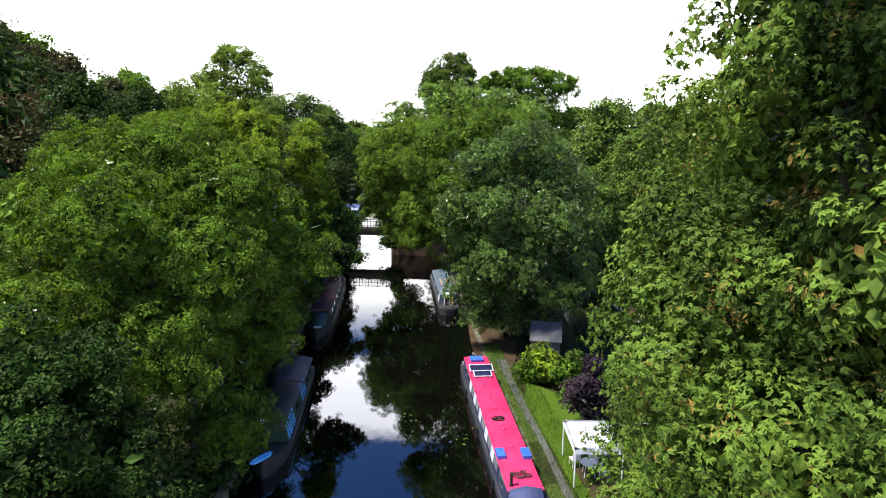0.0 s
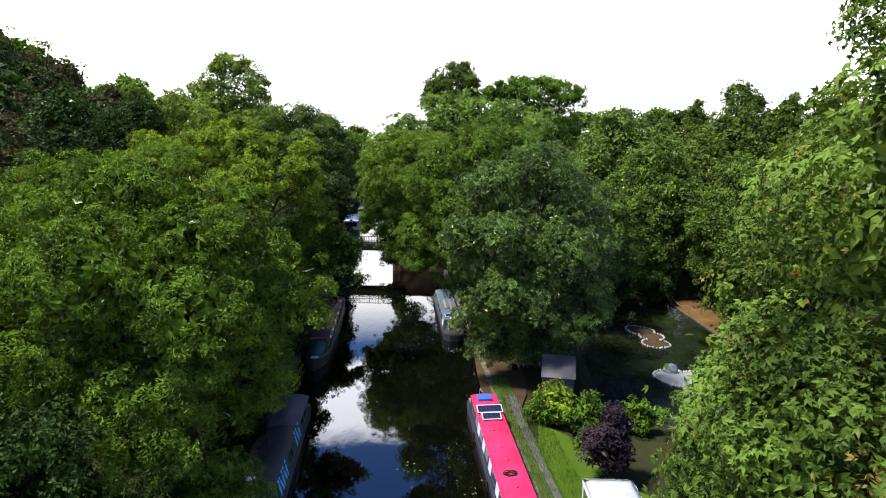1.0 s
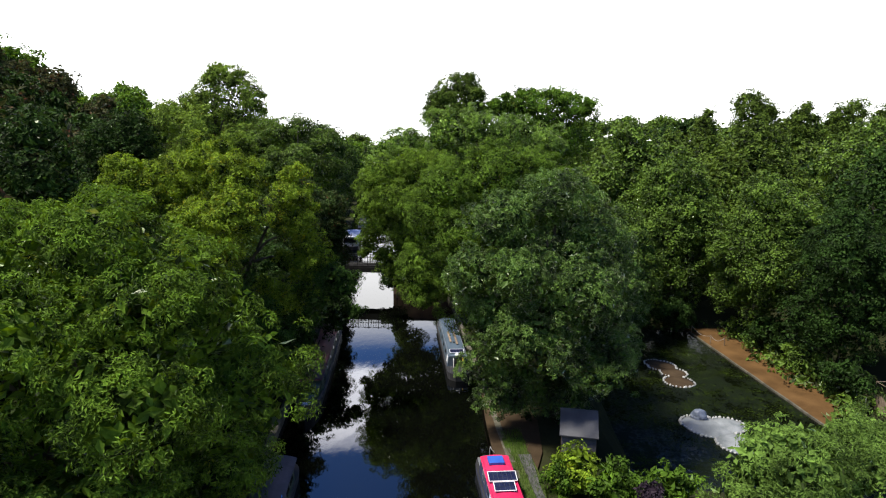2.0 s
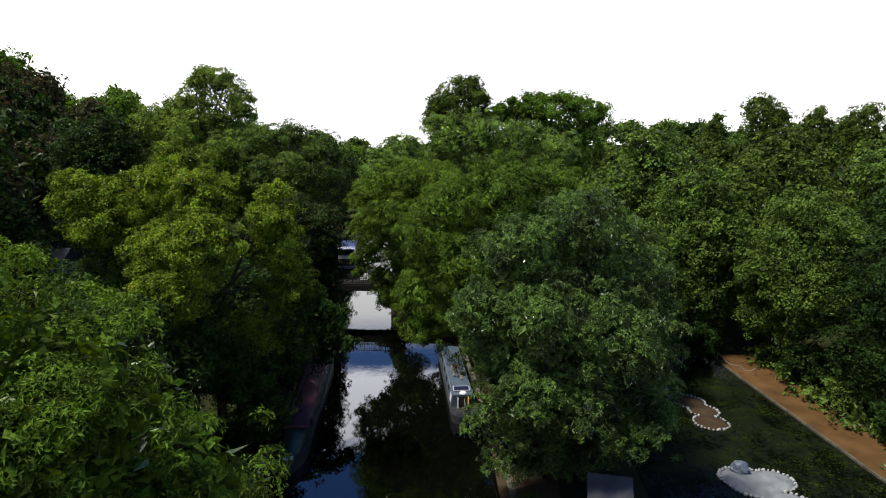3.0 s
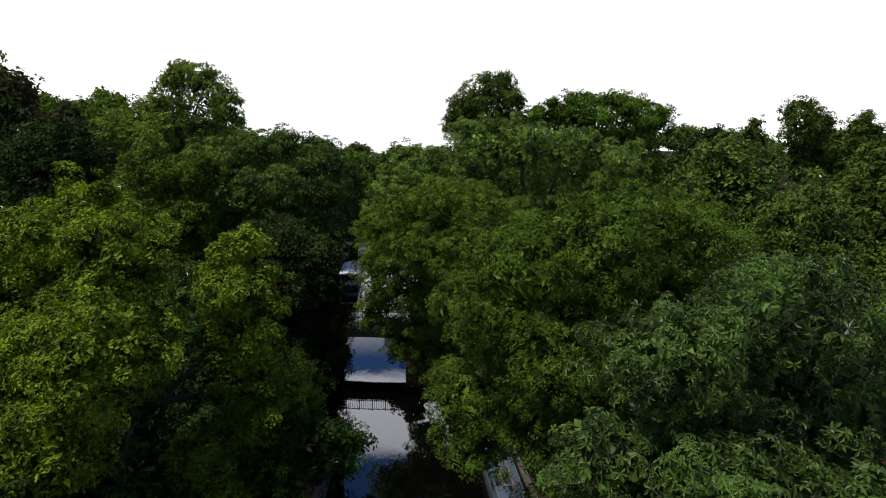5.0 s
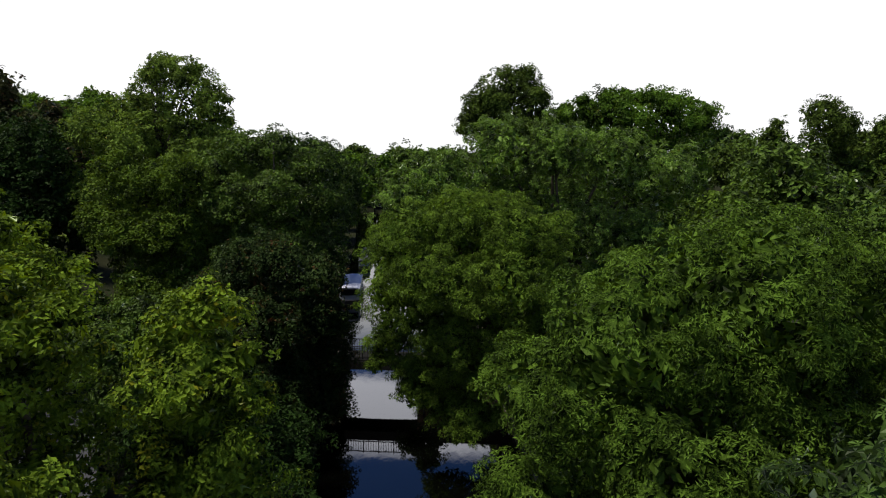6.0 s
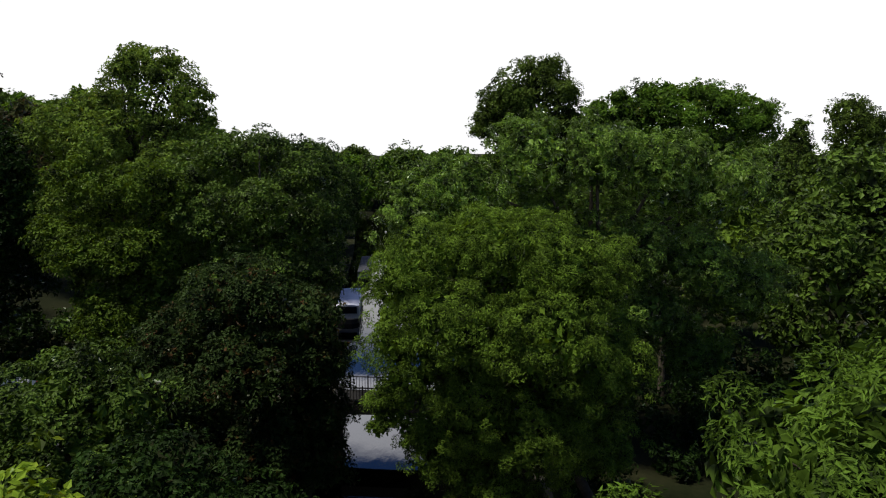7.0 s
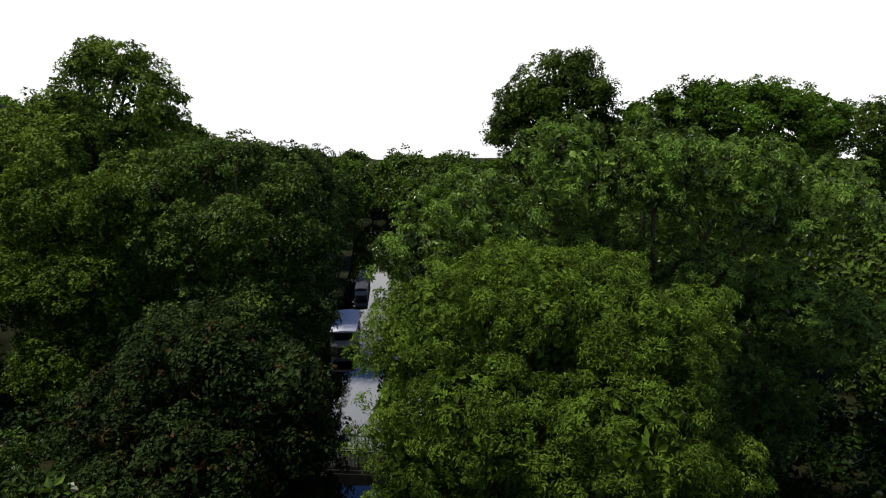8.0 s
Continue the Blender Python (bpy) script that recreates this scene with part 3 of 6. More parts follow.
def loose_leaves(parent, lobe, tmpl, size, mat, n, seed):
    """Single leaves on the outside of a lobe, each an object of its own."""
    rng = np.random.default_rng(seed)
    me = fast_mesh("leaf", tmpl[0], tmpl[1], mat)
    x, y, z, rx, ry, rz = lobe
    inv = parent.matrix_basis.inverted()
    made = 0
    while made < n:
        d = sphere_dirs(rng, 1)[0]
        if d[1] > 0.1 or d[0] > 0.3:
            continue
        c = Vector((x + d[0] * rx, y + d[1] * ry, z + d[2] * rz)) * 1.0 + Vector(d) * rng.uniform(0.0, 0.35)
        up = Vector(d) + Vector((0, 0, 0.6)) + Vector(rng.normal(0, 0.45, 3))
        ax = Vector(rng.normal(0, 1, 3)) - Vector((0, 0, 0.5))
        up.normalize()
        ax = (ax - up * ax.dot(up)).normalized()
        side = ax.cross(up)
        m = Matrix((side, ax, up)).transposed().to_4x4()
        m.translation = c
        k = size * rng.uniform(0.75, 1.3)
        put("leaf", me, parent, m=inv @ m @ Matrix.Diagonal((k, k, k, 1)))
        made += 1


def limb(vs, fs, pts, radii, seg=7):
    """Adds a tapered, bent limb through points."""
    base = sum(len(v) for v in vs)
    pts = [Vector(p) for p in pts]
    for i, (p, r) in enumerate(zip(pts, radii)):
        d = (pts[min(i + 1, len(pts) - 1)] - pts[max(i - 1, 0)]).normalized()
        q = d.to_track_quat("Z", "Y")
        vs.append(np.array([p + q @ Vector((r * math.cos(a), r * math.sin(a), 0)) for a in (2 * math.pi * j / seg for j in range(seg))]))
    for i in range(len(pts) - 1):
        for j in range(seg):
            a, b = base + i * seg + j, base + i * seg + (j + 1) % seg
            fs.append((a, b, b + seg, a + seg))


def auto_lobes(rng, x, y, r, z0, z1, n=9, small=0.46, ry=None):
    ry = ry or r
    zc, rz = (z0 + z1) / 2, (z1 - z0) / 2
    out = [(x, y, zc - rz * 0.05, r * 0.80, ry * 0.80, rz * 0.86)]
    for i in range(n):
        a = 2 * math.pi * (i + rng.uniform(-0.3, 0.3)) / n
        el = rng.uniform(-0.5, 0.85)
        ce = math.cos(el * 1.3)
        k = small * rng.uniform(0.75, 1.2)
        out.append((x + math.cos(a) * ce * r * (1 - k * 0.95), y + math.sin(a) * ce * ry * (1 - k * 0.95), zc + math.sin(el * 1.3) * rz * (1 - k * 0.8), r * k, ry * k, min(r, rz) * k * 0.95))
    out.append((x + rng.uniform(-0.2, 0.2) * r, y + rng.uniform(-0.2, 0.2) * ry, z1 - r * small * 0.8, r * small, ry * small, r * small * 0.8))
    return out


def tree(name, x, y, lobes, tmpl, size, mat, seed, label, tuft=0.8, dense=0.52, cover=1.0, ragged=0.45, core=1.0, trunk=0.35, ground=0.4, group="", bark=None, inner=0.0, deep=(0.55, 0.86), away=(0.0, 1.0)):
    """A broadleaved tree: tapered trunk with limbs into each lobe, and a crown of leaves."""
    rng = np.random.default_rng(seed)
    t = empty(name, pose(x, y, ground), label, "tree", group)
    vs, fs = [], []
    zc = sum(l[2] for l in lobes) / len(lobes)
    ztop = max([l[2] for l in lobes if l[3] >= 1.3] or [lobes[0][2]])
    lean = Vector((rng.uniform(-0.4, 0.4), rng.uniform(-0.4, 0.4), 0))
    mid = Vector((sum(l[0] for l in lobes) / len(lobes), sum(l[1] for l in lobes) / len(lobes), 0))
    h1 = ground + (zc - ground) * 0.45
    b0, top = Vector((x, y, ground - 0.5)), Vector((mid.x, mid.y, ztop))
    p1 = b0.lerp(top, 0.3) + lean
    p1.z = h1
    limb(vs, fs, [b0, b0 + Vector((0, 0, 0.9)), p1, p1.lerp(top, 0.5) - lean, top], [trunk * 1.35, trunk, trunk * 0.8, trunk * 0.5, trunk * 0.12], 9)
    for l in lobes[1:]:
        if l[3] < 1.3:
            continue
        e = Vector(l[:3])
        k = rng.uniform(0.0, 0.5)
        st = p1.lerp(top, k)
        m1 = st.lerp(e, 0.5) + Vector((0, 0, 0.12 * (e - st).length))
        e2 = e + (e - st).normalized() * l[3] * 0.4
        limb(vs, fs, [st, m1, e, e2], [trunk * 0.42, trunk * 0.28, trunk * 0.15, trunk * 0.04], 6)
        for _ in range(3):
            d = Vector(sphere_dirs(rng, 1)[0]) * l[3] * 0.6
            limb(vs, fs, [m1.lerp(e, rng.uniform(0.3, 1)), e + d * 0.5, e + d], [trunk * 0.12, trunk * 0.07, trunk * 0.02], 5)
    o = np.array([x, y, ground])
    put("trunk", fast_mesh("trunk", np.concatenate(vs) - o, np.array(fs), bark or M_BARK, True), t)
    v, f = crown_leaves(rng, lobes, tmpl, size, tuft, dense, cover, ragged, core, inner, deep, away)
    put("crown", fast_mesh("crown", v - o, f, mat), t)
    return t


def simple_tree(name, x, y, r, z0, z1, tmpl, size, mat, seed, label, n=9, **k):
    rng = np.random.default_rng(seed + 500)
    k.setdefault("dense", 0.43)
    return tree(name, x, y, auto_lobes(rng, x, y, r, z0, z1, n, k.pop("small", 0.46), k.pop("ry", None)), tmpl, size, mat, seed, label, **k)


# large trees beside the flight, near to far: lobes are x, y, z and radii
def ball(x, y, z, r, k=0.9):
    return (x, y, z, r, r, r * k)


def fringe(lobe, n, r, seed, low=0.0):
    """A lobe and the small uneven boughs that stand out of its upper side."""
    rng = np.random.default_rng(seed)
    x, y, z, rx, ry, rz = lobe
    out = [lobe]
    while len(out) <= n:
        d = sphere_dirs(rng, 1)[0]
        if d[2] < low or d[1] > 0.45:
            continue
        k, q = r * rng.uniform(0.55, 1.25), rng.uniform(0.78, 1.0)
        out.append((x + d[0] * rx * q, y + d[1] * ry * q, z + d[2] * rz * q, k * rng.uniform(0.9, 1.3), k, k * rng.uniform(0.6, 1.0)))
    return out


sycamore = tree("sycamore_tree", 9.6, 12.2, [(9.8, 12.2, 14.3, 5.0, 5.0, 9.3), ball(5.1, 10.8, 14.6, 2.4), ball(5.4, 12.0, 11.6, 2.2), ball(6.5, 11.2, 17.6, 2.1), ball(5.8, 9.2, 18.8, 1.9), ball(6.0, 9.2, 20.8, 2.1),
      ball(6.0, 9.2, 12.6, 2.4), ball(7.4, 8.2, 15.6, 2.5), ball(6.8, 9.0, 9.6, 2.6), ball(8.2, 8.8, 18.4, 2.4), ball(7.4, 10.4, 6.6, 2.8), ball(9.8, 7.6, 12.2, 3.0), ball(10.2, 8.4, 17.6, 2.6),
      ball(9.0, 10.4, 20.6, 2.5), ball(9.8, 9.8, 22.6, 2.2), ball(11, 8.6, 7.5, 3.2), ball(12.6, 10.5, 21.5, 2.8), ball(13.4, 9.4, 17.0, 3.0), ball(13.6, 9.0, 11.4, 3.2), ball(8.2, 10.6, 19.6, 2.3), ball(6.3, 10.0, 22.4, 1.9), ball(8.2, 9.0, 23.2, 1.9), ball(5.7, 9.7, 19.8, 1.7), ball(11.4, 8.0, 20.2, 2.4), ball(9.6, 9.6, 20.4, 2.4), ball(8.4, 9.4, 17.0, 2.3), ball(5.2, 9.6, 10.4, 1.9), ball(5.8, 8.8, 8.6, 1.8)],
     MAPLE, 0.12, L_SYC, 1, "tall sycamore with large bright green lobed leaves", tuft=0.8, inner=0.27, dense=0.47, cover=1.25, ragged=0.34, away=(0.6, 0.8))
for k, (lobe, n) in enumerate(((ball(5.1, 10.8, 14.6, 2.4), 90), (ball(5.4, 12.0, 11.6, 2.2), 40), (ball(6.5, 11.2, 17.6, 2.1), 70), (ball(6.0, 9.2, 12.6, 2.4), 100))):
    loose_leaves(sycamore, lobe, MAPLE, 0.11, L_SYC, n, 400 + k)
tree("ash_tree", -13.8, 27.8, [(-13.8, 28.0, 10.5, 5.2, 5.4, 7.4), ball(-13.2, 26.8, 16.2, 2.4), ball(-16.8, 27, 15.8, 2.7), ball(-10.5, 26.5, 14.6, 2.7), ball(-9.0, 27.5, 11.8, 2.6), ball(-9.2, 26.3, 8.6, 1.9),
      ball(-11.0, 24.0, 12.2, 2.6), ball(-14.5, 23.2, 13.8, 2.7), ball(-18.4, 25, 13.2, 2.8), ball(-12.0, 22.8, 8.8, 2.8), ball(-16.5, 22.0, 10.0, 3.0), ball(-10.0, 23.6, 5.0, 2.2), ball(-19.5, 29, 14.6, 2.6), ball(-15.5, 31.5, 14.4, 2.5), ball(-12.7, 36.0, 4.2, 1.7), ball(-13.0, 39.0, 4.8, 1.8), ball(-12.4, 32.8, 4.4, 1.6)],
     SLIM, 0.17, L_MIDBRIGHT, 2, "bushy green ash overhanging the canal bank", dense=0.43, tuft=0.65)
# bank maples take the dark leaves, so their shade is in the colour
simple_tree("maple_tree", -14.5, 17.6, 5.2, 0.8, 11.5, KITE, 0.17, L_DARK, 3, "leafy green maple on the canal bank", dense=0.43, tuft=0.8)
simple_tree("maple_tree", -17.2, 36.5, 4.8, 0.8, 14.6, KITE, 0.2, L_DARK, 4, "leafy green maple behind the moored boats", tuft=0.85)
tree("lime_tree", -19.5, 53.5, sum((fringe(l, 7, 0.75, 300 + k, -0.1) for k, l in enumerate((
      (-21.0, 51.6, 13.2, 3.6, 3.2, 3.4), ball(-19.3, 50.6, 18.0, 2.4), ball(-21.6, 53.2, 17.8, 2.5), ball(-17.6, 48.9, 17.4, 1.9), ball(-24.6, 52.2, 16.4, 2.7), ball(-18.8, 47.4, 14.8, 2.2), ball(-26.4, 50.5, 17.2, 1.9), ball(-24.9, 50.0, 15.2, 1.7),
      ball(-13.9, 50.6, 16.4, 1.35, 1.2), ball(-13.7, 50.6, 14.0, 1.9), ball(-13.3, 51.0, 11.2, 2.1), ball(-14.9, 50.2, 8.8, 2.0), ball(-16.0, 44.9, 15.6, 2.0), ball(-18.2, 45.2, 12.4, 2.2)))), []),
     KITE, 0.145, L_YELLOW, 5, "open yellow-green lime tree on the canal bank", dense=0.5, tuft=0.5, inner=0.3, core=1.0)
# the lime's lower boughs as an added tree, their shade put into its leaves
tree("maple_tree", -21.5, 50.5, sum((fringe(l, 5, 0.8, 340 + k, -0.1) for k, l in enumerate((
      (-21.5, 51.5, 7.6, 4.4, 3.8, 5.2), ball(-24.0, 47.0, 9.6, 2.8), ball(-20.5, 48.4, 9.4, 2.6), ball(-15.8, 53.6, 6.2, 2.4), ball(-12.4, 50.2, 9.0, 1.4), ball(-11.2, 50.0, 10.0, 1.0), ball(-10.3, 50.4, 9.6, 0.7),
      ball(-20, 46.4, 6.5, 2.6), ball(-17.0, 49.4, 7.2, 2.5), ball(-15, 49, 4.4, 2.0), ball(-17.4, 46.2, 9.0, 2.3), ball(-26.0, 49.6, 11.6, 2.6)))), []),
     KITE, 0.15, L_DARKMID, 41, "dark maple standing for the shaded lower boughs of a lime tree", dense=0.45, tuft=0.6, inner=0.42)
simple_tree("maple_tree", -19.0, 42.0, 4.2, 0.8, 13.0, KITE, 0.3, L_DARK, 6, "green maple leaning over the canal", tuft=0.9)
tree("chestnut_tree", 5.4, 49.2, [(5.4, 49.4, 9.4, 5.0, 4.8, 8.0), ball(4.4, 47.0, 16.2, 2.4), ball(1.4, 47.0, 15.0, 2.7), ball(6.4, 47.6, 14.0, 2.5), ball(-0.4, 46.6, 11.8, 2.5), ball(2.2, 44.8, 12.2, 2.6), ball(5.6, 44.8, 11.0, 2.7),
      ball(7.2, 47.0, 10.2, 2.4), ball(1.2, 45.6, 7.6, 2.3), ball(3.4, 44.0, 7.8, 2.6), ball(7.6, 45.4, 6.4, 2.7), ball(8.4, 49.0, 5.4, 2.3), ball(2.2, 46.8, 4.6, 2.0), ball(4.6, 47.4, 3.4, 2.2), ball(0.6, 46.4, 5.6, 2.2), ball(0.2, 46.6, 9.2, 2.3), ball(1.6, 46.2, 3.4, 2.0)],
     CHESTNUT, 0.25, L_CHEST, 7, "dense dark green chestnut beside the towpath", inner=0.5, tuft=0.68)
tree("ash_tree", 2.2, 56.2, [(0.6, 55.2, 11.2, 5.2, 4.8, 8.0), ball(0.6, 53.4, 18.0, 2.9), ball(-2.6, 53.2, 17.0, 2.6), ball(3.4, 54.2, 18.0, 2.6), ball(-4.6, 53.6, 14.4, 2.5), ball(-5.4, 54.4, 10.6, 2.3), ball(-4.8, 54.6, 8.4, 1.9),
      ball(-2.0, 51.4, 13.4, 2.6), ball(-2.6, 54.8, 16.6, 2.4), ball(2.4, 57.4, 18.0, 2.6), ball(-0.6, 54.8, 17.8, 2.4), ball(5.0, 55.6, 15.6, 2.8), ball(-3.2, 57.0, 9.4, 2.2)],
     SLIM, 0.15, L_ASH, 8, "rounded ash leaning over the canal", dense=0.43, tuft=0.72, inner=0.42)
tree("willow_tree", -1.2, 77.0, [(-6.4, 76.4, 11.2, 5.6, 5.2, 7.9), ball(-11.6, 74.4, 16.6, 2.6), ball(-8.4, 74.0, 17.4, 2.7), ball(-5.0, 73.4, 17.0, 2.6), ball(-3.6, 74.6, 16.4, 2.5), ball(-12.0, 74.2, 13.6, 2.5), ball(-12.1, 74.0, 11.4, 2.2), ball(-12.4, 75.2, 15.4, 2.4), ball(-12.5, 74.2, 13.2, 2.2), ball(-14.0, 75.0, 7.8, 0.85), ball(-13.3, 74.8, 8.7, 1.3), ball(-12.7, 74.6, 9.8, 1.6), ball(-11.6, 74.4, 7.8, 1.5), ball(-10.8, 74.6, 6.2, 1.7), ball(-9.6, 72.0, 14.2, 2.7),
      ball(-5.6, 71.4, 14.0, 2.8), ball(-3.0, 72.8, 12.2, 2.6), ball(-8.6, 74.4, 8.8, 2.4), ball(-9.4, 74.6, 10.0, 2.3), ball(-8.6, 73.4, 10.2, 2.6), ball(-5.6, 72.8, 8.8, 2.8), ball(-2.8, 75.2, 7.4, 2.6), ball(-9.4, 80.6, 4.4, 2.3), ball(-9.9, 80.8, 7.4, 2.3), ball(-8.6, 74.8, 5.0, 2.3), ball(-7.4, 73.8, 4.6, 2.4), ball(-9.6, 79.4, 16.8, 2.6)],
     SLIM, 0.16, L_WILLOW, 9, "rounded light green willow hanging over the bridge", dense=0.5, tuft=0.62, inner=0.36)
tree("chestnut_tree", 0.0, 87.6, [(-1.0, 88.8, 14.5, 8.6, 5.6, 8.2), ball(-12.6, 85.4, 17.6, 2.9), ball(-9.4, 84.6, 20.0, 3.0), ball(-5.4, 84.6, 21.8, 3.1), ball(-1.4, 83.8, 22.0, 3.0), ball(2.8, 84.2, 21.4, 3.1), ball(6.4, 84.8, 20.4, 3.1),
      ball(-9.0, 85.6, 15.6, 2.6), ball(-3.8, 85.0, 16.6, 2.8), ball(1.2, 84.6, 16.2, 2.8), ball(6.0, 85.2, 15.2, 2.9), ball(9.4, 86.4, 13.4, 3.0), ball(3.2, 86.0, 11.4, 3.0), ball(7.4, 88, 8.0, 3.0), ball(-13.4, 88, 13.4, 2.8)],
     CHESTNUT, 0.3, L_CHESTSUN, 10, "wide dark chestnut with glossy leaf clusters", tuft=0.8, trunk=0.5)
tree("oak_tree", -4.0, 100.0, [(-4.2, 100, 19, 4.2, 4.2, 7.6)] + fringe((-4.5, 99.6, 25.4, 4.5, 3.6, 4.9), 34, 1.15, 71, -0.3),
     KITE, 0.22, L_OLIVE, 11, "tall dark oak rising over its neighbours", core=1.6, dense=0.55, tuft=0.55, inner=0.4)
tree("oak_tree", 8.0, 97.5, [(7.6, 98, 20.6, 7.4, 4.6, 5.0)] + fringe((8.0, 97.4, 24.8, 8.2, 3.4, 3.2), 56, 1.1, 72, -0.1),
     KITE, 0.22, L_BRIGHT, 12, "broad-crowned oak with a flat top", core=1.3, dense=0.5, tuft=0.55, inner=0.4)
tree("maple_tree", -23.0, 80.4, [(-23.4, 80.6, 8.2, 5.4, 5.0, 7.4), ball(-21.4, 77.6, 14.0, 2.4), ball(-24.2, 78.2, 13.4, 2.4), ball(-18.8, 78.4, 12.6, 2.3), ball(-18.4, 78.6, 9.6, 2.4), ball(-18.7, 79.4, 6.8, 2.5), ball(-18.5, 79.0, 3.6, 2.4), ball(-20.2, 83, 9, 2.6), ball(-20.4, 82.6, 4.4, 2.5), ball(-27, 78.4, 10.8, 2.6), ball(-21.4, 75.6, 10.4, 2.6), ball(-25, 75.4, 8.6, 2.7),
      ball(-20.2, 76.8, 5.6, 2.2), ball(-21.5, 74.6, 5.4, 2.5)],
     KITE, 0.22, L_COPPER, 13, "maple with reddening upper leaves by the bridge", dense=0.43, tuft=0.62)
simple_tree("hazel_tree", -27.5, 70.6, 5.0, 0.8, 13.4, KITE, 0.22, L_MID, 14, "bushy yellow-green hazel beside a drive", tuft=0.85)
tree("hazel_tree", -21.0, 65.0, [(-21.5, 66, 6.0, 4.0, 4.0, 5.2), ball(-17.5, 62, 6.0, 2.2), ball(-15.4, 60.5, 5.8, 1.8), ball(-13.4, 60.4, 5.4, 1.4), ball(-12.0, 60.5, 5.0, 1.0), ball(-14.2, 61, 3.8, 1.3), ball(-18.5, 58, 6.5, 2.4), ball(-20, 62, 9, 2.6), ball(-17.5, 66.5, 5, 2.5), ball(-18.6, 55.0, 4.0, 2.4), ball(-19.0, 70.5, 5.0, 2.6), ball(-14.9, 51.5, 3.6, 1.5), ball(-15.5, 55.4, 3.9, 1.5), ball(-16.0, 58.6, 4.2, 1.6)],
     KITE, 0.264, L_DARK, 27, "bushy green hazel overhanging a moored boat", tuft=0.6)
tree("oak_tree", -28.5, 98.4, [(-28.4, 98.6, 11, 7.0, 5.6, 10), ball(-31.2, 97.4, 21.6, 2.6), ball(-27.6, 97.6, 22.0, 2.4), ball(-24.4, 97.0, 20.2, 2.6), ball(-34, 96.4, 19.6, 2.8), ball(-23.0, 96, 16.4, 2.6), ball(-26.6, 94, 17.6, 2.9), ball(-31.2, 93.8, 16.6, 3.0),
      ball(-23.4, 95.6, 11.6, 2.7), ball(-25.4, 92.8, 12.0, 3.0), ball(-30.2, 92.6, 11.0, 3.1), ball(-24.4, 95, 6.2, 2.6), ball(-28, 92.6, 6.0, 3.1), ball(-28.5, 98.6, 22.9, 1.5, 1.2)],
     KITE, 0.28, L_MID, 15, "dense dark oak on the canal bank", tuft=0.7)
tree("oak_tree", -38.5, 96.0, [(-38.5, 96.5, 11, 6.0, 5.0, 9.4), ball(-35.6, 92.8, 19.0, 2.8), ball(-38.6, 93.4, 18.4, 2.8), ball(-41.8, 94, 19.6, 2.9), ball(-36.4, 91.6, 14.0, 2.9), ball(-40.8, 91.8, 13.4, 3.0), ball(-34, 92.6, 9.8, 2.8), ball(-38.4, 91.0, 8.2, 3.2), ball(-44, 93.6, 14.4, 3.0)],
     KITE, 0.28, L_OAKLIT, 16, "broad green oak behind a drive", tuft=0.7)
tree("lime_tree", -46.0, 106.0, [(-46, 107, 16, 7.2, 6, 11)] + fringe((-42.0, 105.4, 26.2, 6.2, 3.4, 6.2), 52, 1.2, 73, -0.3) + [ball(-50.6, 102.8, 23.6, 3.2), ball(-51.6, 104.6, 24.4, 2.4), ball(-48.4, 105.0, 26.8, 1.9), ball(-45.2, 101.4, 22.6, 3.2), ball(-39.6, 102.2, 20.6, 3.1),
      ball(-35.6, 104.6, 22.8, 2.5), ball(-48, 100.4, 16.6, 3.4), ball(-53.6, 102, 17.6, 3.4), ball(-43, 100, 15.4, 3.2)],
     KITE, 0.32, L_LIMETOP, 17, "very tall lime tree with a broken open top", dense=0.5, tuft=0.55, trunk=0.5, inner=0.42)
simple_tree("oak_tree", -57, 100.0, 8.0, 2, 25.5, KITE, 0.432, L_DARK, 18, "large green oak on a slope")

# trees round the pond and behind it
simple_tree("maple_tree", 14.5, 73.5, 5.0, -0.6, 14.0, KITE, 0.26, L_MID, 19, "green maple beside the pond", ground=-1.2)
simple_tree("maple_tree", 23, 82, 6.8, -0.9, 19, KITE, 0.32, L_MID, 20, "tall green maple behind the pond", ground=-1.2, n=12)
simple_tree("maple_tree", 30.6, 74.5, 6.2, -1.3, 17.5, KITE, 0.26, L_MID, 21, "green maple beside the sandy path", ground=-1.2, n=12)
simple_tree("maple_tree", 33.0, 63.5, 5.6, -1.3, 15.0, KITE, 0.26, L_DARK, 22, "green maple overhanging the sandy path", ground=-1.2, n=12)
simple_tree("oak_tree", 19.5, 92, 7.0, 2, 23.5, KITE, 0.48, L_MID, 23, "broad green oak in the wood")
simple_tree("oak_tree", 34, 90, 8.0, 2, 23.5, KITE, 0.48, L_OLIVE, 24, "broad green oak in the wood")
simple_tree("oak_tree", 44, 77, 8, 1, 21.5, KITE, 0.48, L_DARK, 25, "broad dark oak in the wood")
simple_tree("oak_tree", 52, 92, 9, 2, 24, KITE, 0.48, L_MID, 26, "broad green oak in the wood")
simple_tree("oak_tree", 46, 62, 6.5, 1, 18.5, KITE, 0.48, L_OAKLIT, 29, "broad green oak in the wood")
simple_tree("maple_tree", 11.5, 66.5, 4.0, 1, 12.5, KITE, 0.36, L_DARK, 30, "dark maple at the pond's edge", ground=-1.2)
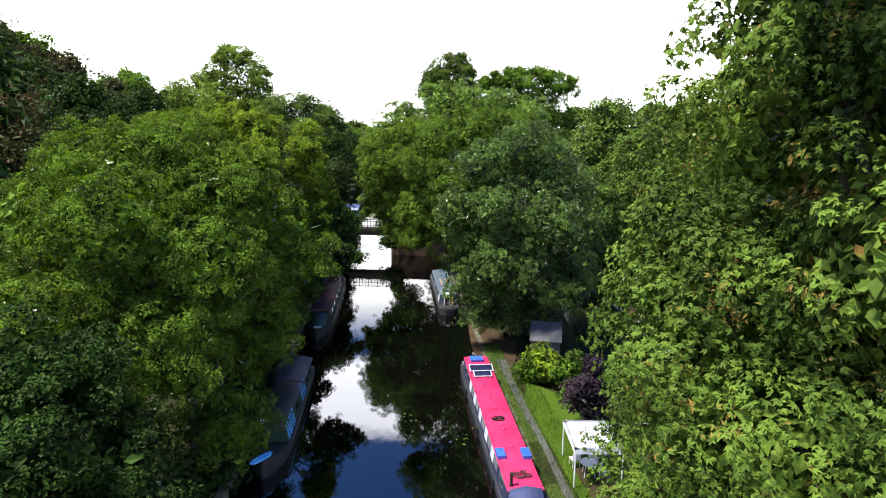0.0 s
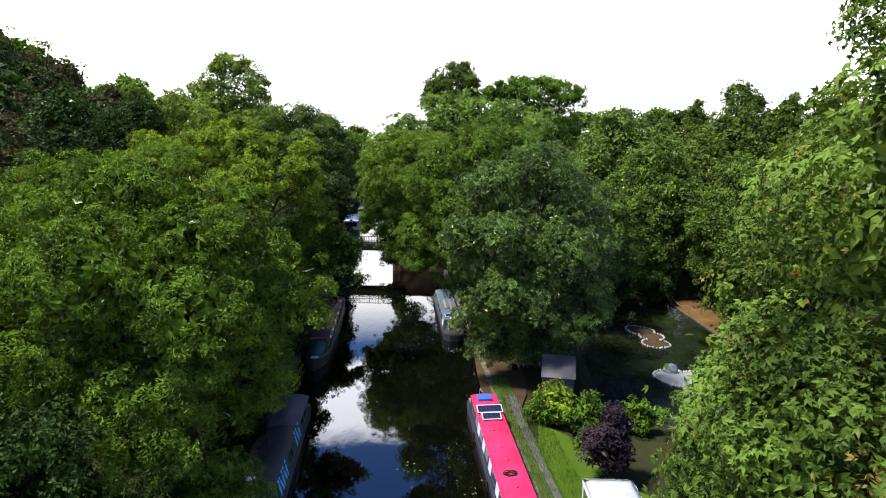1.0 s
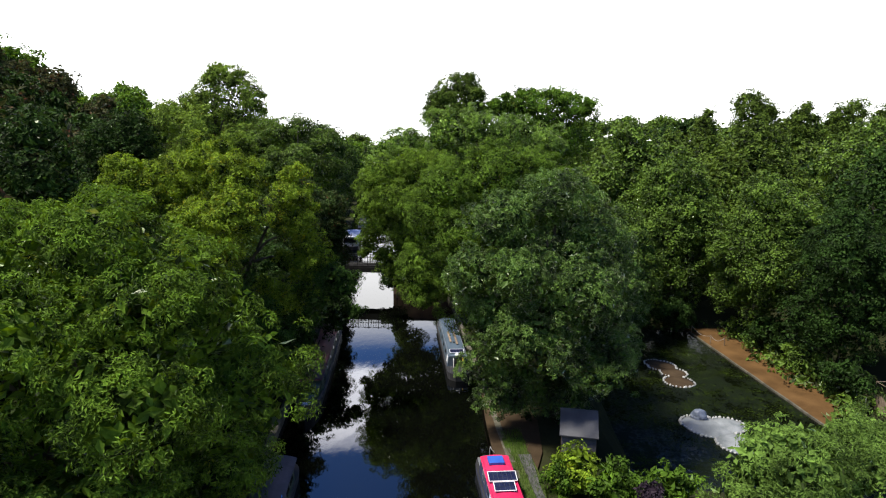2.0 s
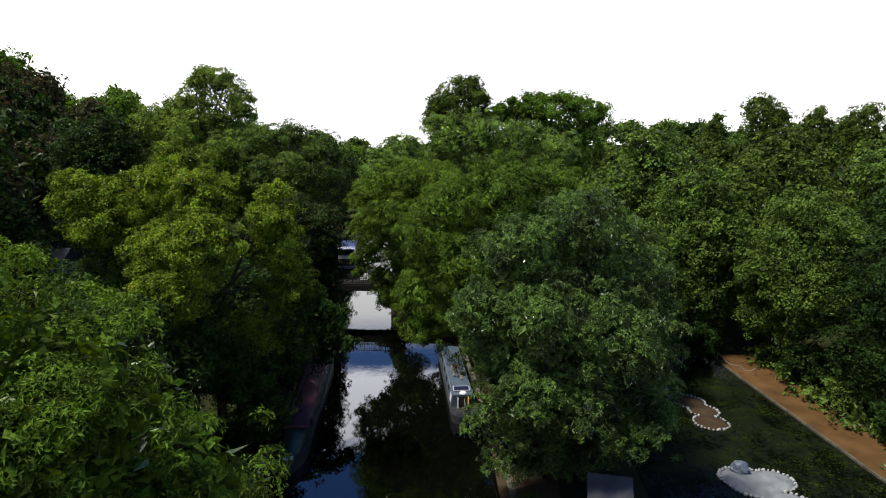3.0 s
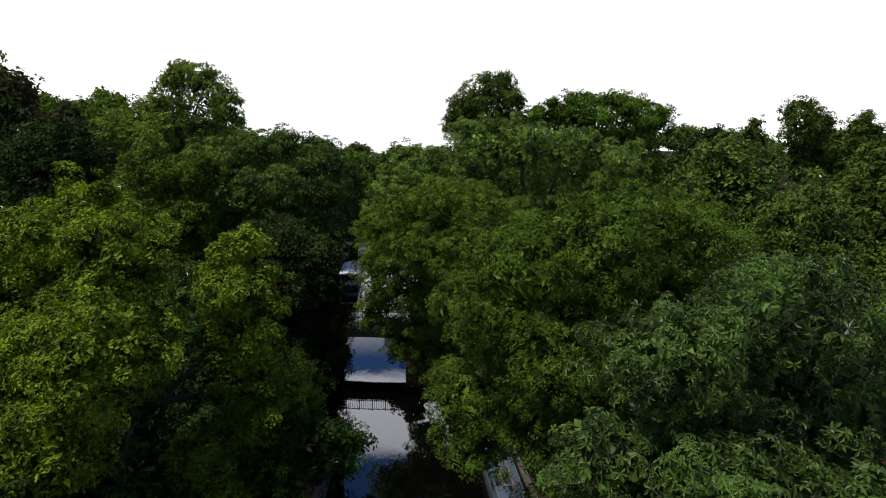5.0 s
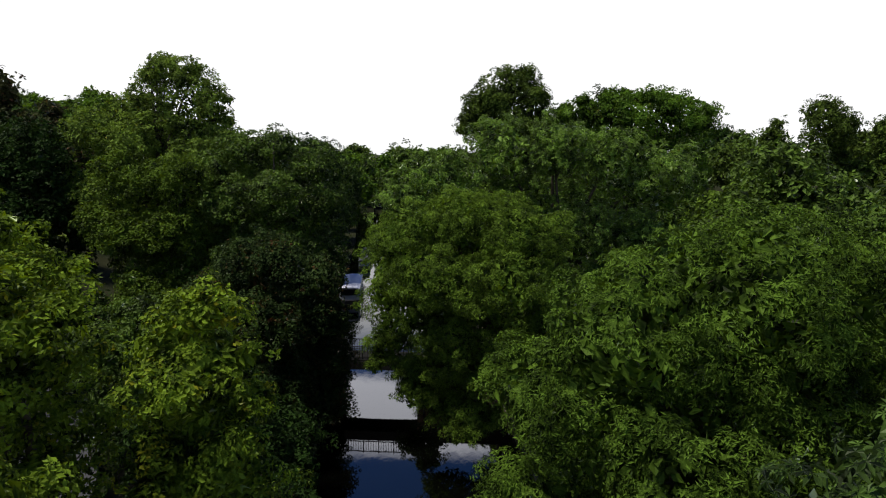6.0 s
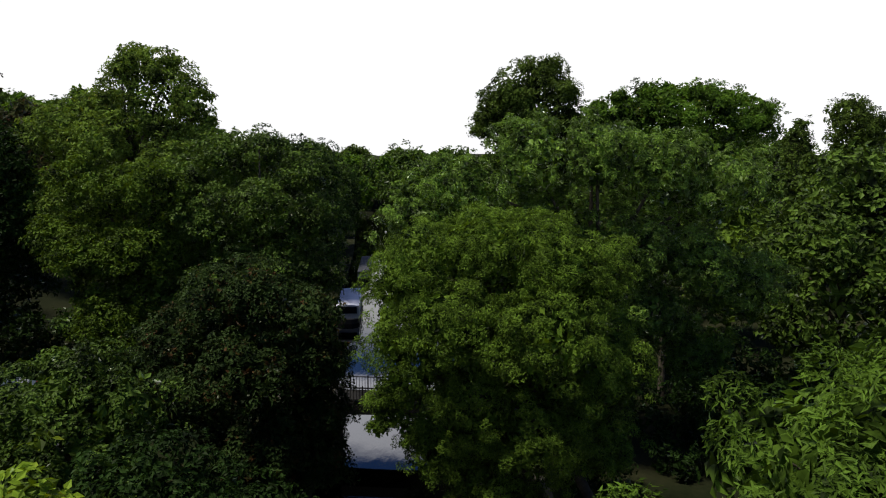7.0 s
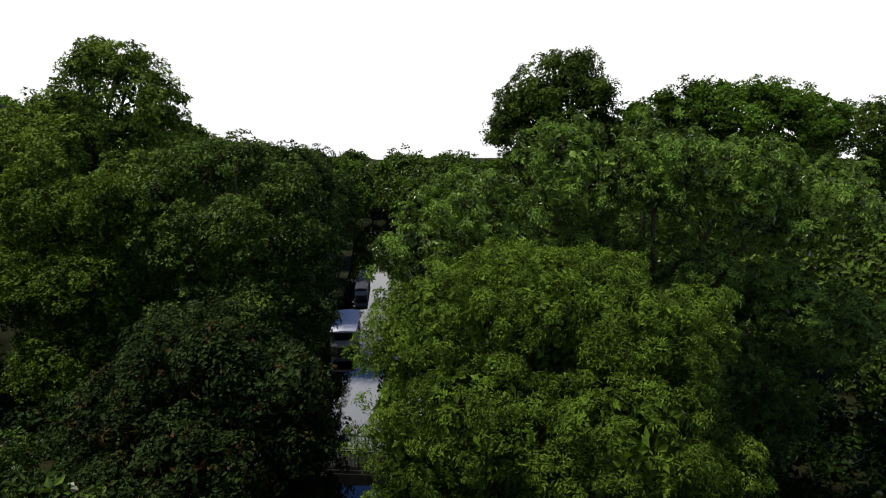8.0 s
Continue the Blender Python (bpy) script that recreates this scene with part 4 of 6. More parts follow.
# left bank beyond the bridge
for i, (x, y, r, z0, z1, m) in enumerate(((-30.5, 114, 6.2, 2, 22, L_DARK), (-33, 127, 6.8, 2, 24.5, L_DARK), (-36.5, 141, 7.0, 2, 24, L_MID), (-38.5, 156, 7, 2, 24.5, L_MID), (-43.5, 121, 7, 3, 26, L_MID), (-42, 174, 8, 2, 25, L_DARK))):
    simple_tree("oak_tree", x, y, r, z0, z1, KITE, 0.42, m, 60 + i, "tall oak leaning over the canal bank", tuft=1.1)
for i, (u, s, r, z0, z1, m) in enumerate(((12.5, 106, 4.8, 1, 19, L_MID), (13.0, 120, 5.5, 1, 18, L_MID), (13.0, 136, 5.5, 1, 17, L_BRIGHT), (12.5, 152, 6, 1, 18, L_MID), (9.5, 175, 6.5, 1, 19, L_BRIGHT))):
    p = W(u, s)
    simple_tree("alder_tree", p.x, p.y, r, z0, z1, KITE, 0.42, m, 80 + i, "rounded green alder on the canal bank", tuft=1.1)


# sparse tall trees on the right-hand slope
for i, (x, y, r, z0, z1) in enumerate(((77, 191, 7.5, 20, 36.5), (62, 186, 4.0, 16, 31), (90, 188, 5.0, 18, 33), (103, 190, 6.5, 18, 34), (116, 192, 6, 18, 34))):
    simple_tree("ash_tree", x, y, r, z0, z1, KITE, 0.54, L_OLIVE, 120 + i, "tall sparse ash on a wooded slope", tuft=1.2, ground=6.0)


# ---- woods too far to tell tree from tree ----
def wood(name, spots, mats, label, seed, size=1.0, tuft=1.6):
    """A stretch of wood: uneven crowns on short trunks, one mesh a tone."""
    rng = np.random.default_rng(seed)
    for mi, mat in enumerate(mats):
        V, F, n = [], [], 0
        for x, y, z, r, h in spots[mi::len(mats)]:
            lob = auto_lobes(rng, x, y, r, z + h * 0.12, z + h, 6, 0.5)
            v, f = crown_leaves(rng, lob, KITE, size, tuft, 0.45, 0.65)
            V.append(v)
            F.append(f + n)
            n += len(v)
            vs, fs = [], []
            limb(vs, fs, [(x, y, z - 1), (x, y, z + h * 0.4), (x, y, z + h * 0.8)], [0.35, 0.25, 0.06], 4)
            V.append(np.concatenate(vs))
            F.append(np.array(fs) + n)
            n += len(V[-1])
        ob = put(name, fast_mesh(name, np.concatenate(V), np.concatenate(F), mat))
        tagged(ob, label, "wood", kind="stuff")


def spread(seed, n, box_u, box_s, r, h, gap, clear=()):
    """Spots for trees, no two nearer than gap, in a stretch of the valley."""
    rng = np.random.default_rng(seed)
    out = []
    for _ in range(n * 12):
        if len(out) >= n:
            break
        u, s = rng.uniform(*box_u), rng.uniform(*box_s)
        p = W(u, s)
        if all((p.x - o[0]) ** 2 + (p.y - o[1]) ** 2 > gap * gap for o in out) and not any(abs(p.x - a) < c and abs(p.y - b) < c for a, b, c in clear):
            z = float(land(np.array([p.x]), np.array([p.y]), np.array([u]), np.array([s]))[0])
            out.append((p.x, p.y, z, r * rng.uniform(0.8, 1.25), h * rng.uniform(0.8, 1.2)))
    return out


# belt of trees added outside the view to keep sun off the left bank
wood("shade_wood", [(x, y, 0.5, r, h) for x, y, r, h in ((-34, -12, 6, 13), (-34, -1, 5.5, 12), (-35, 8, 6, 13), (-34, 16, 5, 12), (-37, 22, 6, 14), (-33, 36, 4.5, 20), (-41, 32, 6, 21), (-49, 62, 5.5, 26), (-45, 38, 6, 24), (-52, 48, 6.5, 25), (-58, 58, 6.5, 25), (-62, 70, 6.5, 25), (-66, 82, 6.5, 25))], (L_DARK,), "tall dark wood added to shade the canal bank", 48)
simple_tree("oak_tree", -35, 43.5, 5.5, 2, 20.5, KITE, 0.408, L_BROWN, 32, "dark oak turning brown behind the canal bank")
simple_tree("oak_tree", -33.5, 50.0, 5.0, 2, 22.5, KITE, 0.408, L_DARK, 33, "dark oak behind the canal bank")
HOUSE = ((-58, 92, 9),)
wood("hillside_wood", spread(5, 60, (-120, -52), (85, 185), 6.0, 17, 7.5, HOUSE), (L_BROWN, L_DARK, L_BROWN), "dark autumn-tinged wood covering a hillside", 41)
wood("hillside_wood", spread(6, 40, (-150, -24), (185, 300), 7.0, 17, 9.5), (L_BRIGHT, L_MID), "green wood covering a distant hillside", 42, size=1.15, tuft=2.0)
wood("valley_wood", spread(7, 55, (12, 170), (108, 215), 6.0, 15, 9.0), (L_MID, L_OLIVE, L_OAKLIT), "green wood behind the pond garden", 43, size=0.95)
wood("valley_wood", spread(8, 34, (56, 130), (48, 108), 6.5, 17, 9.5), (L_MID, L_DARK), "green wood beside the pond garden", 44, size=0.95)
wood("ridge_wood", spread(9, 50, (-160, 170), (310, 400), 8.5, 13, 12.0), (L_MID, L_BRIGHT, L_OLIVE), "wooded ridge closing the valley", 45, size=1.5, tuft=2.6)
wood("hillside_wood", spread(11, 40, (60, 300), (215, 330), 8.0, 14, 12.0), (L_MID, L_DARK), "green wood on the far slope", 47, size=1.3, tuft=2.2)
wood("valley_wood", spread(10, 22, (-24, 60), (215, 300), 6.5, 14, 11.0), (L_MID, L_BRIGHT), "green wood along the canal", 46, size=1.15, tuft=2.0)


def undergrowth(name, side, s0, s1, n, seed, mat, label, reach=(0.6, 4.0), h=(0.5, 1.6)):
    """Brambles and nettles along a bank."""
    rng = np.random.default_rng(seed)
    lob = []
    for _ in range(n):
        s = rng.uniform(s0, s1)
        u = (U_R + rng.uniform(*reach)) if side > 0 else (left_bank(s) - rng.uniform(*reach))
        p = W(u, s)
        r = rng.uniform(0.6, 1.3)
        lob.append((p.x, p.y, 0.4 + rng.uniform(*h) * 0.5, r, r, rng.uniform(*h)))
    v, f = crown_leaves(rng, lob, KITE, 0.3, 0.6, 0.3, 0.4, core=0.3)
    return tagged(put(name, fast_mesh(name, v, f, mat)), label, "undergrowth", kind="stuff")


# undergrowth in L_DARK: the gloom under the trees is coloured in
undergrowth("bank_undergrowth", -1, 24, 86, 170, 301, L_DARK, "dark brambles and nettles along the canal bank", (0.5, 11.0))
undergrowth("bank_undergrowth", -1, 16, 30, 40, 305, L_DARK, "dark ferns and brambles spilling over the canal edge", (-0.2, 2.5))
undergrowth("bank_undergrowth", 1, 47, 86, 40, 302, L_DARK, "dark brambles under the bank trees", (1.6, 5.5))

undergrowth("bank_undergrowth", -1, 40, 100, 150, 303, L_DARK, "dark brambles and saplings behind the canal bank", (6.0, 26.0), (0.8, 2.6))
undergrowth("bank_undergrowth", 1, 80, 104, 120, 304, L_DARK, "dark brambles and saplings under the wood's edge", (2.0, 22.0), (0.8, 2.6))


def thicket(name, x0, x1, y0, y1, n, seed, mat, label, h=(1.5, 3.5)):
    """Saplings and brambles covering a patch of ground."""
    rng = np.random.default_rng(seed)
    lob = []
    for _ in range(n):
        x, y, r = rng.uniform(x0, x1), rng.uniform(y0, y1), rng.uniform(1.2, 2.4)
        u, s = x * CN.x + y * CN.y, x * CD.x + y * CD.y
        z = float(land(np.array([x]), np.array([y]), np.array([u]), np.array([s]))[0])
        k = rng.uniform(*h)
        lob.append((x, y, z + k * 0.4, r, r, k * 0.6))
    v, f = crown_leaves(rng, lob, KITE, 0.42, 0.75, 0.3, 0.45, core=0.3)
    return tagged(put(name, fast_mesh(name, v, f, mat)), label, "undergrowth", kind="stuff")


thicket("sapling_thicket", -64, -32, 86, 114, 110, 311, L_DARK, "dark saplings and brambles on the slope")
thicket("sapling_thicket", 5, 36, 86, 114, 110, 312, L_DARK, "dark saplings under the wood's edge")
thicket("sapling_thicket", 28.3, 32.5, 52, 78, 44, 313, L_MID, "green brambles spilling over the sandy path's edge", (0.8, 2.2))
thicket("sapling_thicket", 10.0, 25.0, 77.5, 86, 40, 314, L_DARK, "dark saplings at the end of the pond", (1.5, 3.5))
# trees closing the view where the canal bends away
for i, (q, sd) in enumerate(((186, -1), (204, -1), (206, 1), (224, -1), (228, 1), (246, -1), (252, 1), (270, -1), (276, 1))):
    p = W(float(bend(q)) + sd * 13.5, q)
    simple_tree("alder_tree", p.x, p.y, 5.5, 0.6, 14.0 + (i % 3), KITE, 0.6, L_MID, 140 + i, "rounded green alder beside the far canal", ground=0.6)
for i, u in enumerate((-23, -16, -9, -2)):
    p = W(u, 297 - 3 * (i % 2))
    simple_tree("alder_tree", p.x, p.y, 5.0, 1.5, 13.0 + (i % 3), KITE, 0.54, L_MID, 95 + i, "rounded green alder at the canal's bend", tuft=1.3, ground=2.0)


# ---- banks and paths ----
def strip(name, u0, u1, s0, s1, z, mat, label, category, step=2.0, thick=0.1, wob=0.0):
    """A long flat strip beside the canal, with a slightly wavering edge."""
    rng = random.Random(name)
    bm = bmesh.new()
    rings = []
    n = max(2, int((s1 - s0) / step))
    for i in range(n + 1):
        s = s0 + (s1 - s0) * i / n
        a, b = u0 + rng.uniform(-wob, wob), u1 + rng.uniform(-wob, wob)
        rings.append([W(a, s, z - thick), W(b, s, z - thick), W(b, s, z), W(a, s, z)])
    loft(bm, rings)
    return tagged(part(name, bm, mat), label, category, kind="structure")


strip("verge", 7.95, 9.3, -10, 45, 0.60, M_VERGE, "rough grass verge along the canal edge", "verge", 1.0, 0.3, 0.12)
strip("verge", 9.9, 11.4, -10, 29.5, 0.62, M_VERGE, "rough grass verge beside the towpath", "verge", 1.0, 0.3, 0.1)
ribbon("pavement", [(7.6, 14), (6.1, 21.5), (5.15, 26.3), (4.6, 30.4), (3.75, 35.4), (3.05, 39.8), (2.6, 43.5)], [0.45, 0.45, 0.40, 0.38, 0.42, 0.5, 0.8], 0.66, M_TOWPATH, "narrow grey gravel towpath", "towpath", 0.12)
ribbon("earth_patch", [(2.4, 40.6), (2.2, 44), (2.0, 49), (1.2, 55), (-0.2, 62)], [1.2, 3.2, 3.8, 3.0, 2.4], 0.575, M_DIRT, "bare trodden earth under a chestnut", "earth", 0.2)


def lawn():
    pts = [(3.95, 36.6), (4.2, 39.2), (5.2, 38.6), (6.3, 37.4), (7.0, 35.4), (7.4, 33), (9.6, 31.5), (9.8, 25), (6.0, 24.6), (5.55, 26.6), (4.95, 30.4), (4.25, 34.6)]
    bm = bmesh.new()
    lo = [bm.verts.new((x, y, 0.45)) for x, y in pts]
    hi = [bm.verts.new((x, y, 0.63)) for x, y in pts]
    bm.faces.new(hi)
    for i in range(len(pts)):
        bm.faces.new((lo[i], lo[(i + 1) % len(pts)], hi[(i + 1) % len(pts)], hi[i]))
    bmesh.ops.recalc_face_normals(bm, faces=bm.faces)
    return tagged(part("lawn", bm, M_LAWN), "bright mown lawn between towpath and shrubs", "lawn", kind="structure")


lawn()


def blades(name, spots, mat, h, seed, label):
    """Grass tufts."""
    rng = np.random.default_rng(seed)
    P = np.array(spots)
    n = len(P)
    tv = np.array([(-0.03, 0, 0), (0.03, 0, 0), (0.012, 0.35, 1.0), (-0.008, 0.38, 1.0)])
    a = rng.uniform(0, 6.28, n)
    sz = h * rng.uniform(0.5, 1.3, (n, 1))
    c, s_ = np.cos(a)[:, None], np.sin(a)[:, None]
    x = tv[None, :, 0] * c - tv[None, :, 1] * s_
    y = tv[None, :, 0] * s_ + tv[None, :, 1] * c
    v = P[:, None, :] + np.stack([x * sz, y * sz, np.broadcast_to(tv[None, :, 2], x.shape) * sz], 2)
    f = np.arange(n * 4).reshape(n, 4)
    return tagged(put(name, fast_mesh(name, v.reshape(-1, 3), f, mat)), label, "grass", kind="stuff")


rg = np.random.default_rng(77)
spots = []
for _ in range(14000):
    u, s = (rg.uniform(7.9, 9.3), rg.uniform(18, 46)) if rg.random() < 0.6 else (rg.uniform(9.2, 10.6), rg.uniform(18, 40))
    spots.append(tuple(W(u, s, 0.6)))
blades("verge_grass", spots, L_BRIGHT, 0.22, 5, "long green grass along the towpath edges")


# ---- canal edge: stone copings one by one ----
def coping_run(side, s0, s1, near0, near1):
    """A coping along a bank: single stones in the near stretch, one mesh beyond."""
    root = new("bank_edge")
    tagged(root, "weathered stone coping along the canal bank", "bank", kind="structure")
    rng = random.Random(side)
    shapes = [a_box(-0.22, -0.44, -0.9, 0.22, 0.44, 0.12, 0.02) for _ in range(1)]
    me = bpy.data.meshes.new("coping_stone")
    shapes[0].to_mesh(me)
    shapes[0].free()
    me.materials.append(M_COPING)
    u = (U_R + 0.12) if side == "right" else (left_bank(0) - 0.12)
    s = near0
    while s < near1:
        put("stone", me, root, m=at_canal(u + rng.uniform(-0.02, 0.02), s + 0.45, 0.48 + rng.uniform(-0.02, 0.02), rng.uniform(-0.8, 0.8)))
        s += 0.9
    bm = bmesh.new()
    for a, b in ((s0, near0), (s, s1)):
        k = a
        while k < b - 0.1:
            box(bm, u - 0.22, k + 0.01, -0.4, u + 0.22, min(k + 1.8, b) - 0.01, 0.6 + rng.uniform(-0.02, 0.02))
            k += 1.8
    part("coping", bm, M_COPING, root, m=pose(0, 0, 0, 0, 0, CYAW))


coping_run("right", -30, 86, 22, 70)
coping_run("left", -30, 86, 26, 74)


# ---- narrowboats ----
def boat_hull(length, half, bow, stern, bow_rise=0.4, top=0.62, y_bow=0.0, flip=False):
    """A long steel hull, pointed at its bow and round at its stern, bow at y = 0 (or at the far end when flipped)."""
    bm = bmesh.new()
    rings = []
    n = 40
    for i in range(n + 1):
        y = length * i / n
        k = 1.0
        if y < bow:
            k = max(0.05, math.sin(0.5 * math.pi * (y / bow) ** 0.75))
        if y > length - stern:
            q = (y - (length - stern)) / stern
            k = max(0.35, math.sqrt(max(0.0, 1 - 0.85 * q * q)))
        zt = top + bow_rise * max(0.0, 1 - y / (bow * 1.4)) ** 2
        w = half * k
        yy = length - y if flip else y
        rings.append([(-w, yy, zt), (-w * 0.97, yy, 0.25), (-w * 0.9, yy, -0.45), (w * 0.9, yy, -0.45), (w * 0.97, yy, 0.25), (w, yy, zt)])
    return loft(bm, rings)


def boat_cabin(y0, y1, half=0.93, top=0.82, z0=0.60, z1=1.5):
    bm = bmesh.new()
    rings = []
    for y in (y0, y0 + 0.03, y1 - 0.03, y1):
        rings.append([(-half, y, z0), (half, y, z0), (top, y, z1), (-top, y, z1)])
    return loft(bm, rings)


def boat_roof(y0, y1, half=0.86, z=1.5, camber=0.09):
    bm = bmesh.new()
    prof = [(-half, -0.03), (-half - 0.01, 0.02)] + [(half * k, 0.03 + camber * (1 - k * k)) for k in (-0.9, -0.6, -0.3, 0, 0.3, 0.6, 0.9)] + [(half + 0.01, 0.02), (half, -0.03)]
    return loft(bm, [[(x, y, z + zz) for x, zz in prof] for y in (y0, y0 + 0.04, (y0 + y1) / 2, y1 - 0.04, y1)])


def side_window(boat, side, y, ln, h, zc, frame_mat, pane_mat, half_at):
    """A window in the leaning cabin side: frame with a pane in it."""
    m = pose(side * half_at(zc), y, zc, 0, -side * 7.0, 0)
    bm = bmesh.new()
    for a in ((-0.015, -ln / 2, -h / 2, 0.03, ln / 2, -h / 2 + 0.04), (-0.015, -ln / 2, h / 2 - 0.04, 0.03, ln / 2, h / 2),
              (-0.015, -ln / 2, -h / 2 + 0.04, 0.03, -ln / 2 + 0.04, h / 2 - 0.04), (-0.015, ln / 2 - 0.04, -h / 2 + 0.04, 0.03, ln / 2, h / 2 - 0.04)):
        box(bm, *a)
    w = part("window", bm, frame_mat, boat, "metal-framed window", m=m)
    part("pane", a_box(-0.012, -ln / 2 + 0.04, -h / 2 + 0.04, 0.018, ln / 2 - 0.04, h / 2 - 0.04), pane_mat, w)
    return w


def half_at(z):
    return 0.93 - (z - 0.6) / 0.9 * 0.11


def rails(boat, y0, y1, z, half, mat, label):
    for sd in (-1, 1):
        bm = bmesh.new()
        tube(bm, (sd * half, y0, z), (sd * half, y1, z), 0.022, seg=6)
        y = y0 + 0.3
        while y < y1:
            tube(bm, (sd * half, y, z - 0.07), (sd * half, y, z), 0.016, seg=5)
            y += 1.5
        part("handrail", bm, mat, boat, label)


def strake(boat, length, half, z, mat):
    for sd in (-1, 1):
        bm = bmesh.new()
        box(bm, sd * half * 0.985 - 0.03, 2.6, z - 0.03, sd * half * 0.985 + 0.03, length - 1.4, z + 0.03, 0.01)
        part("rubbing_strake", bm, mat, boat)


def solar_panel(boat, x, y, z, w, d, cols, rows, tilt):
    m = pose(x, y, z, tilt, 0, 0)
    bm = bmesh.new()
    for a in ((-w / 2, -d / 2, 0, w / 2, -d / 2 + 0.04, 0.04), (-w / 2, d / 2 - 0.04, 0, w / 2, d / 2, 0.04), (-w / 2, -d / 2 + 0.04, 0, -w / 2 + 0.04, d / 2 - 0.04, 0.04), (w / 2 - 0.04, -d / 2 + 0.04, 0, w / 2, d / 2 - 0.04, 0.04)):
        box(bm, *a)
    for sx in (-1, 1):
        box(bm, sx * w * 0.4 - 0.02, d / 2 - 0.1, -0.14, sx * w * 0.4 + 0.02, d / 2 - 0.06, 0.0)
        box(bm, sx * w * 0.4 - 0.02, -d / 2 + 0.06, -0.12, sx * w * 0.4 + 0.02, -d / 2 + 0.1, 0.0)
    p = part("solar_panel", bm, M_WHITE, boat, "framed solar panel with dark cells", m=m)
    part("backing", a_box(-w / 2 + 0.04, -d / 2 + 0.04, 0.0, w / 2 - 0.04, d / 2 - 0.04, 0.02), M_GREY, p)
    cw, cd = (w - 0.1) / cols, (d - 0.1) / rows
    for i in range(cols):
        for j in range(rows):
            x0, y0 = -w / 2 + 0.05 + i * cw, -d / 2 + 0.05 + j * cd
            part("cell", a_box(x0 + 0.007, y0 + 0.007, 0.021, x0 + cw - 0.007, y0 + cd - 0.007, 0.029), M_CELL, p)
    return p


def mushroom_vent(boat, x, y, z, mat):
    bm = bmesh.new()
    tube(bm, (x, y, z), (x, y, z + 0.06), 0.06, seg=10)
    tube(bm, (x, y, z + 0.06), (x, y, z + 0.10), 0.12, 0.05, seg=10)
    part("roof_vent", bm, mat, boat, "small mushroom roof vent")


def coil(name, parent, x, y, z, r, mat, label, turns=3, seed=1):
    """A loose coil of rope."""
    rng = random.Random(seed)
    bm = bmesh.new()
    pts = []
    for i in range(turns * 12):
        a = 2 * math.pi * i / 12
        rr = r * (0.25 + 0.75 * rng.random())
        pts.append((x + rr * math.cos(a) * 1.3, y + rr * math.sin(a) * 0.8, z + 0.03 * (i // 12) + rng.uniform(0, 0.02)))
    for p, q in zip(pts, pts[1:]):
        tube(bm, p, q, 0.026, seg=5)
    part(name, bm, mat, parent, label)


def chimney(boat, x, y, z, h=0.55):
    bm = bmesh.new()
    tube(bm, (x, y, z), (x, y, z + 0.08), 0.10, 0.09, seg=12)
    tube(bm, (x, y, z + 0.08), (x, y, z + h), 0.075, seg=12)
    tube(bm, (x, y, z + h), (x, y, z + h + 0.05), 0.11, 0.06, seg=12)
    part("chimney", bm, M_IRON, boat, "black stove chimney")


def tiller(boat, y, sgn):
    bm = bmesh.new()
    pts = [(0, y + sgn * 0.35, 0.6), (0, y + sgn * 0.33, 1.15), (0.02, y + sgn * 0.22, 1.32), (0.05, y - sgn * 0.05, 1.28), (0.08, y - sgn * 0.5, 1.42), (0.1, y - sgn * 0.75, 1.45)]
    for p, q in zip(pts, pts[1:]):
        tube(bm, p, q, 0.028, seg=8)
    part("tiller", bm, M_STEEL, boat, "swan-neck steel tiller")


def roof_box(boat, x0, y0, x1, y1, z, h, mat, label):
    part("roof_box", a_box(x0, y0, z, x1, y1, z + h, 0.02), mat, boat, label)


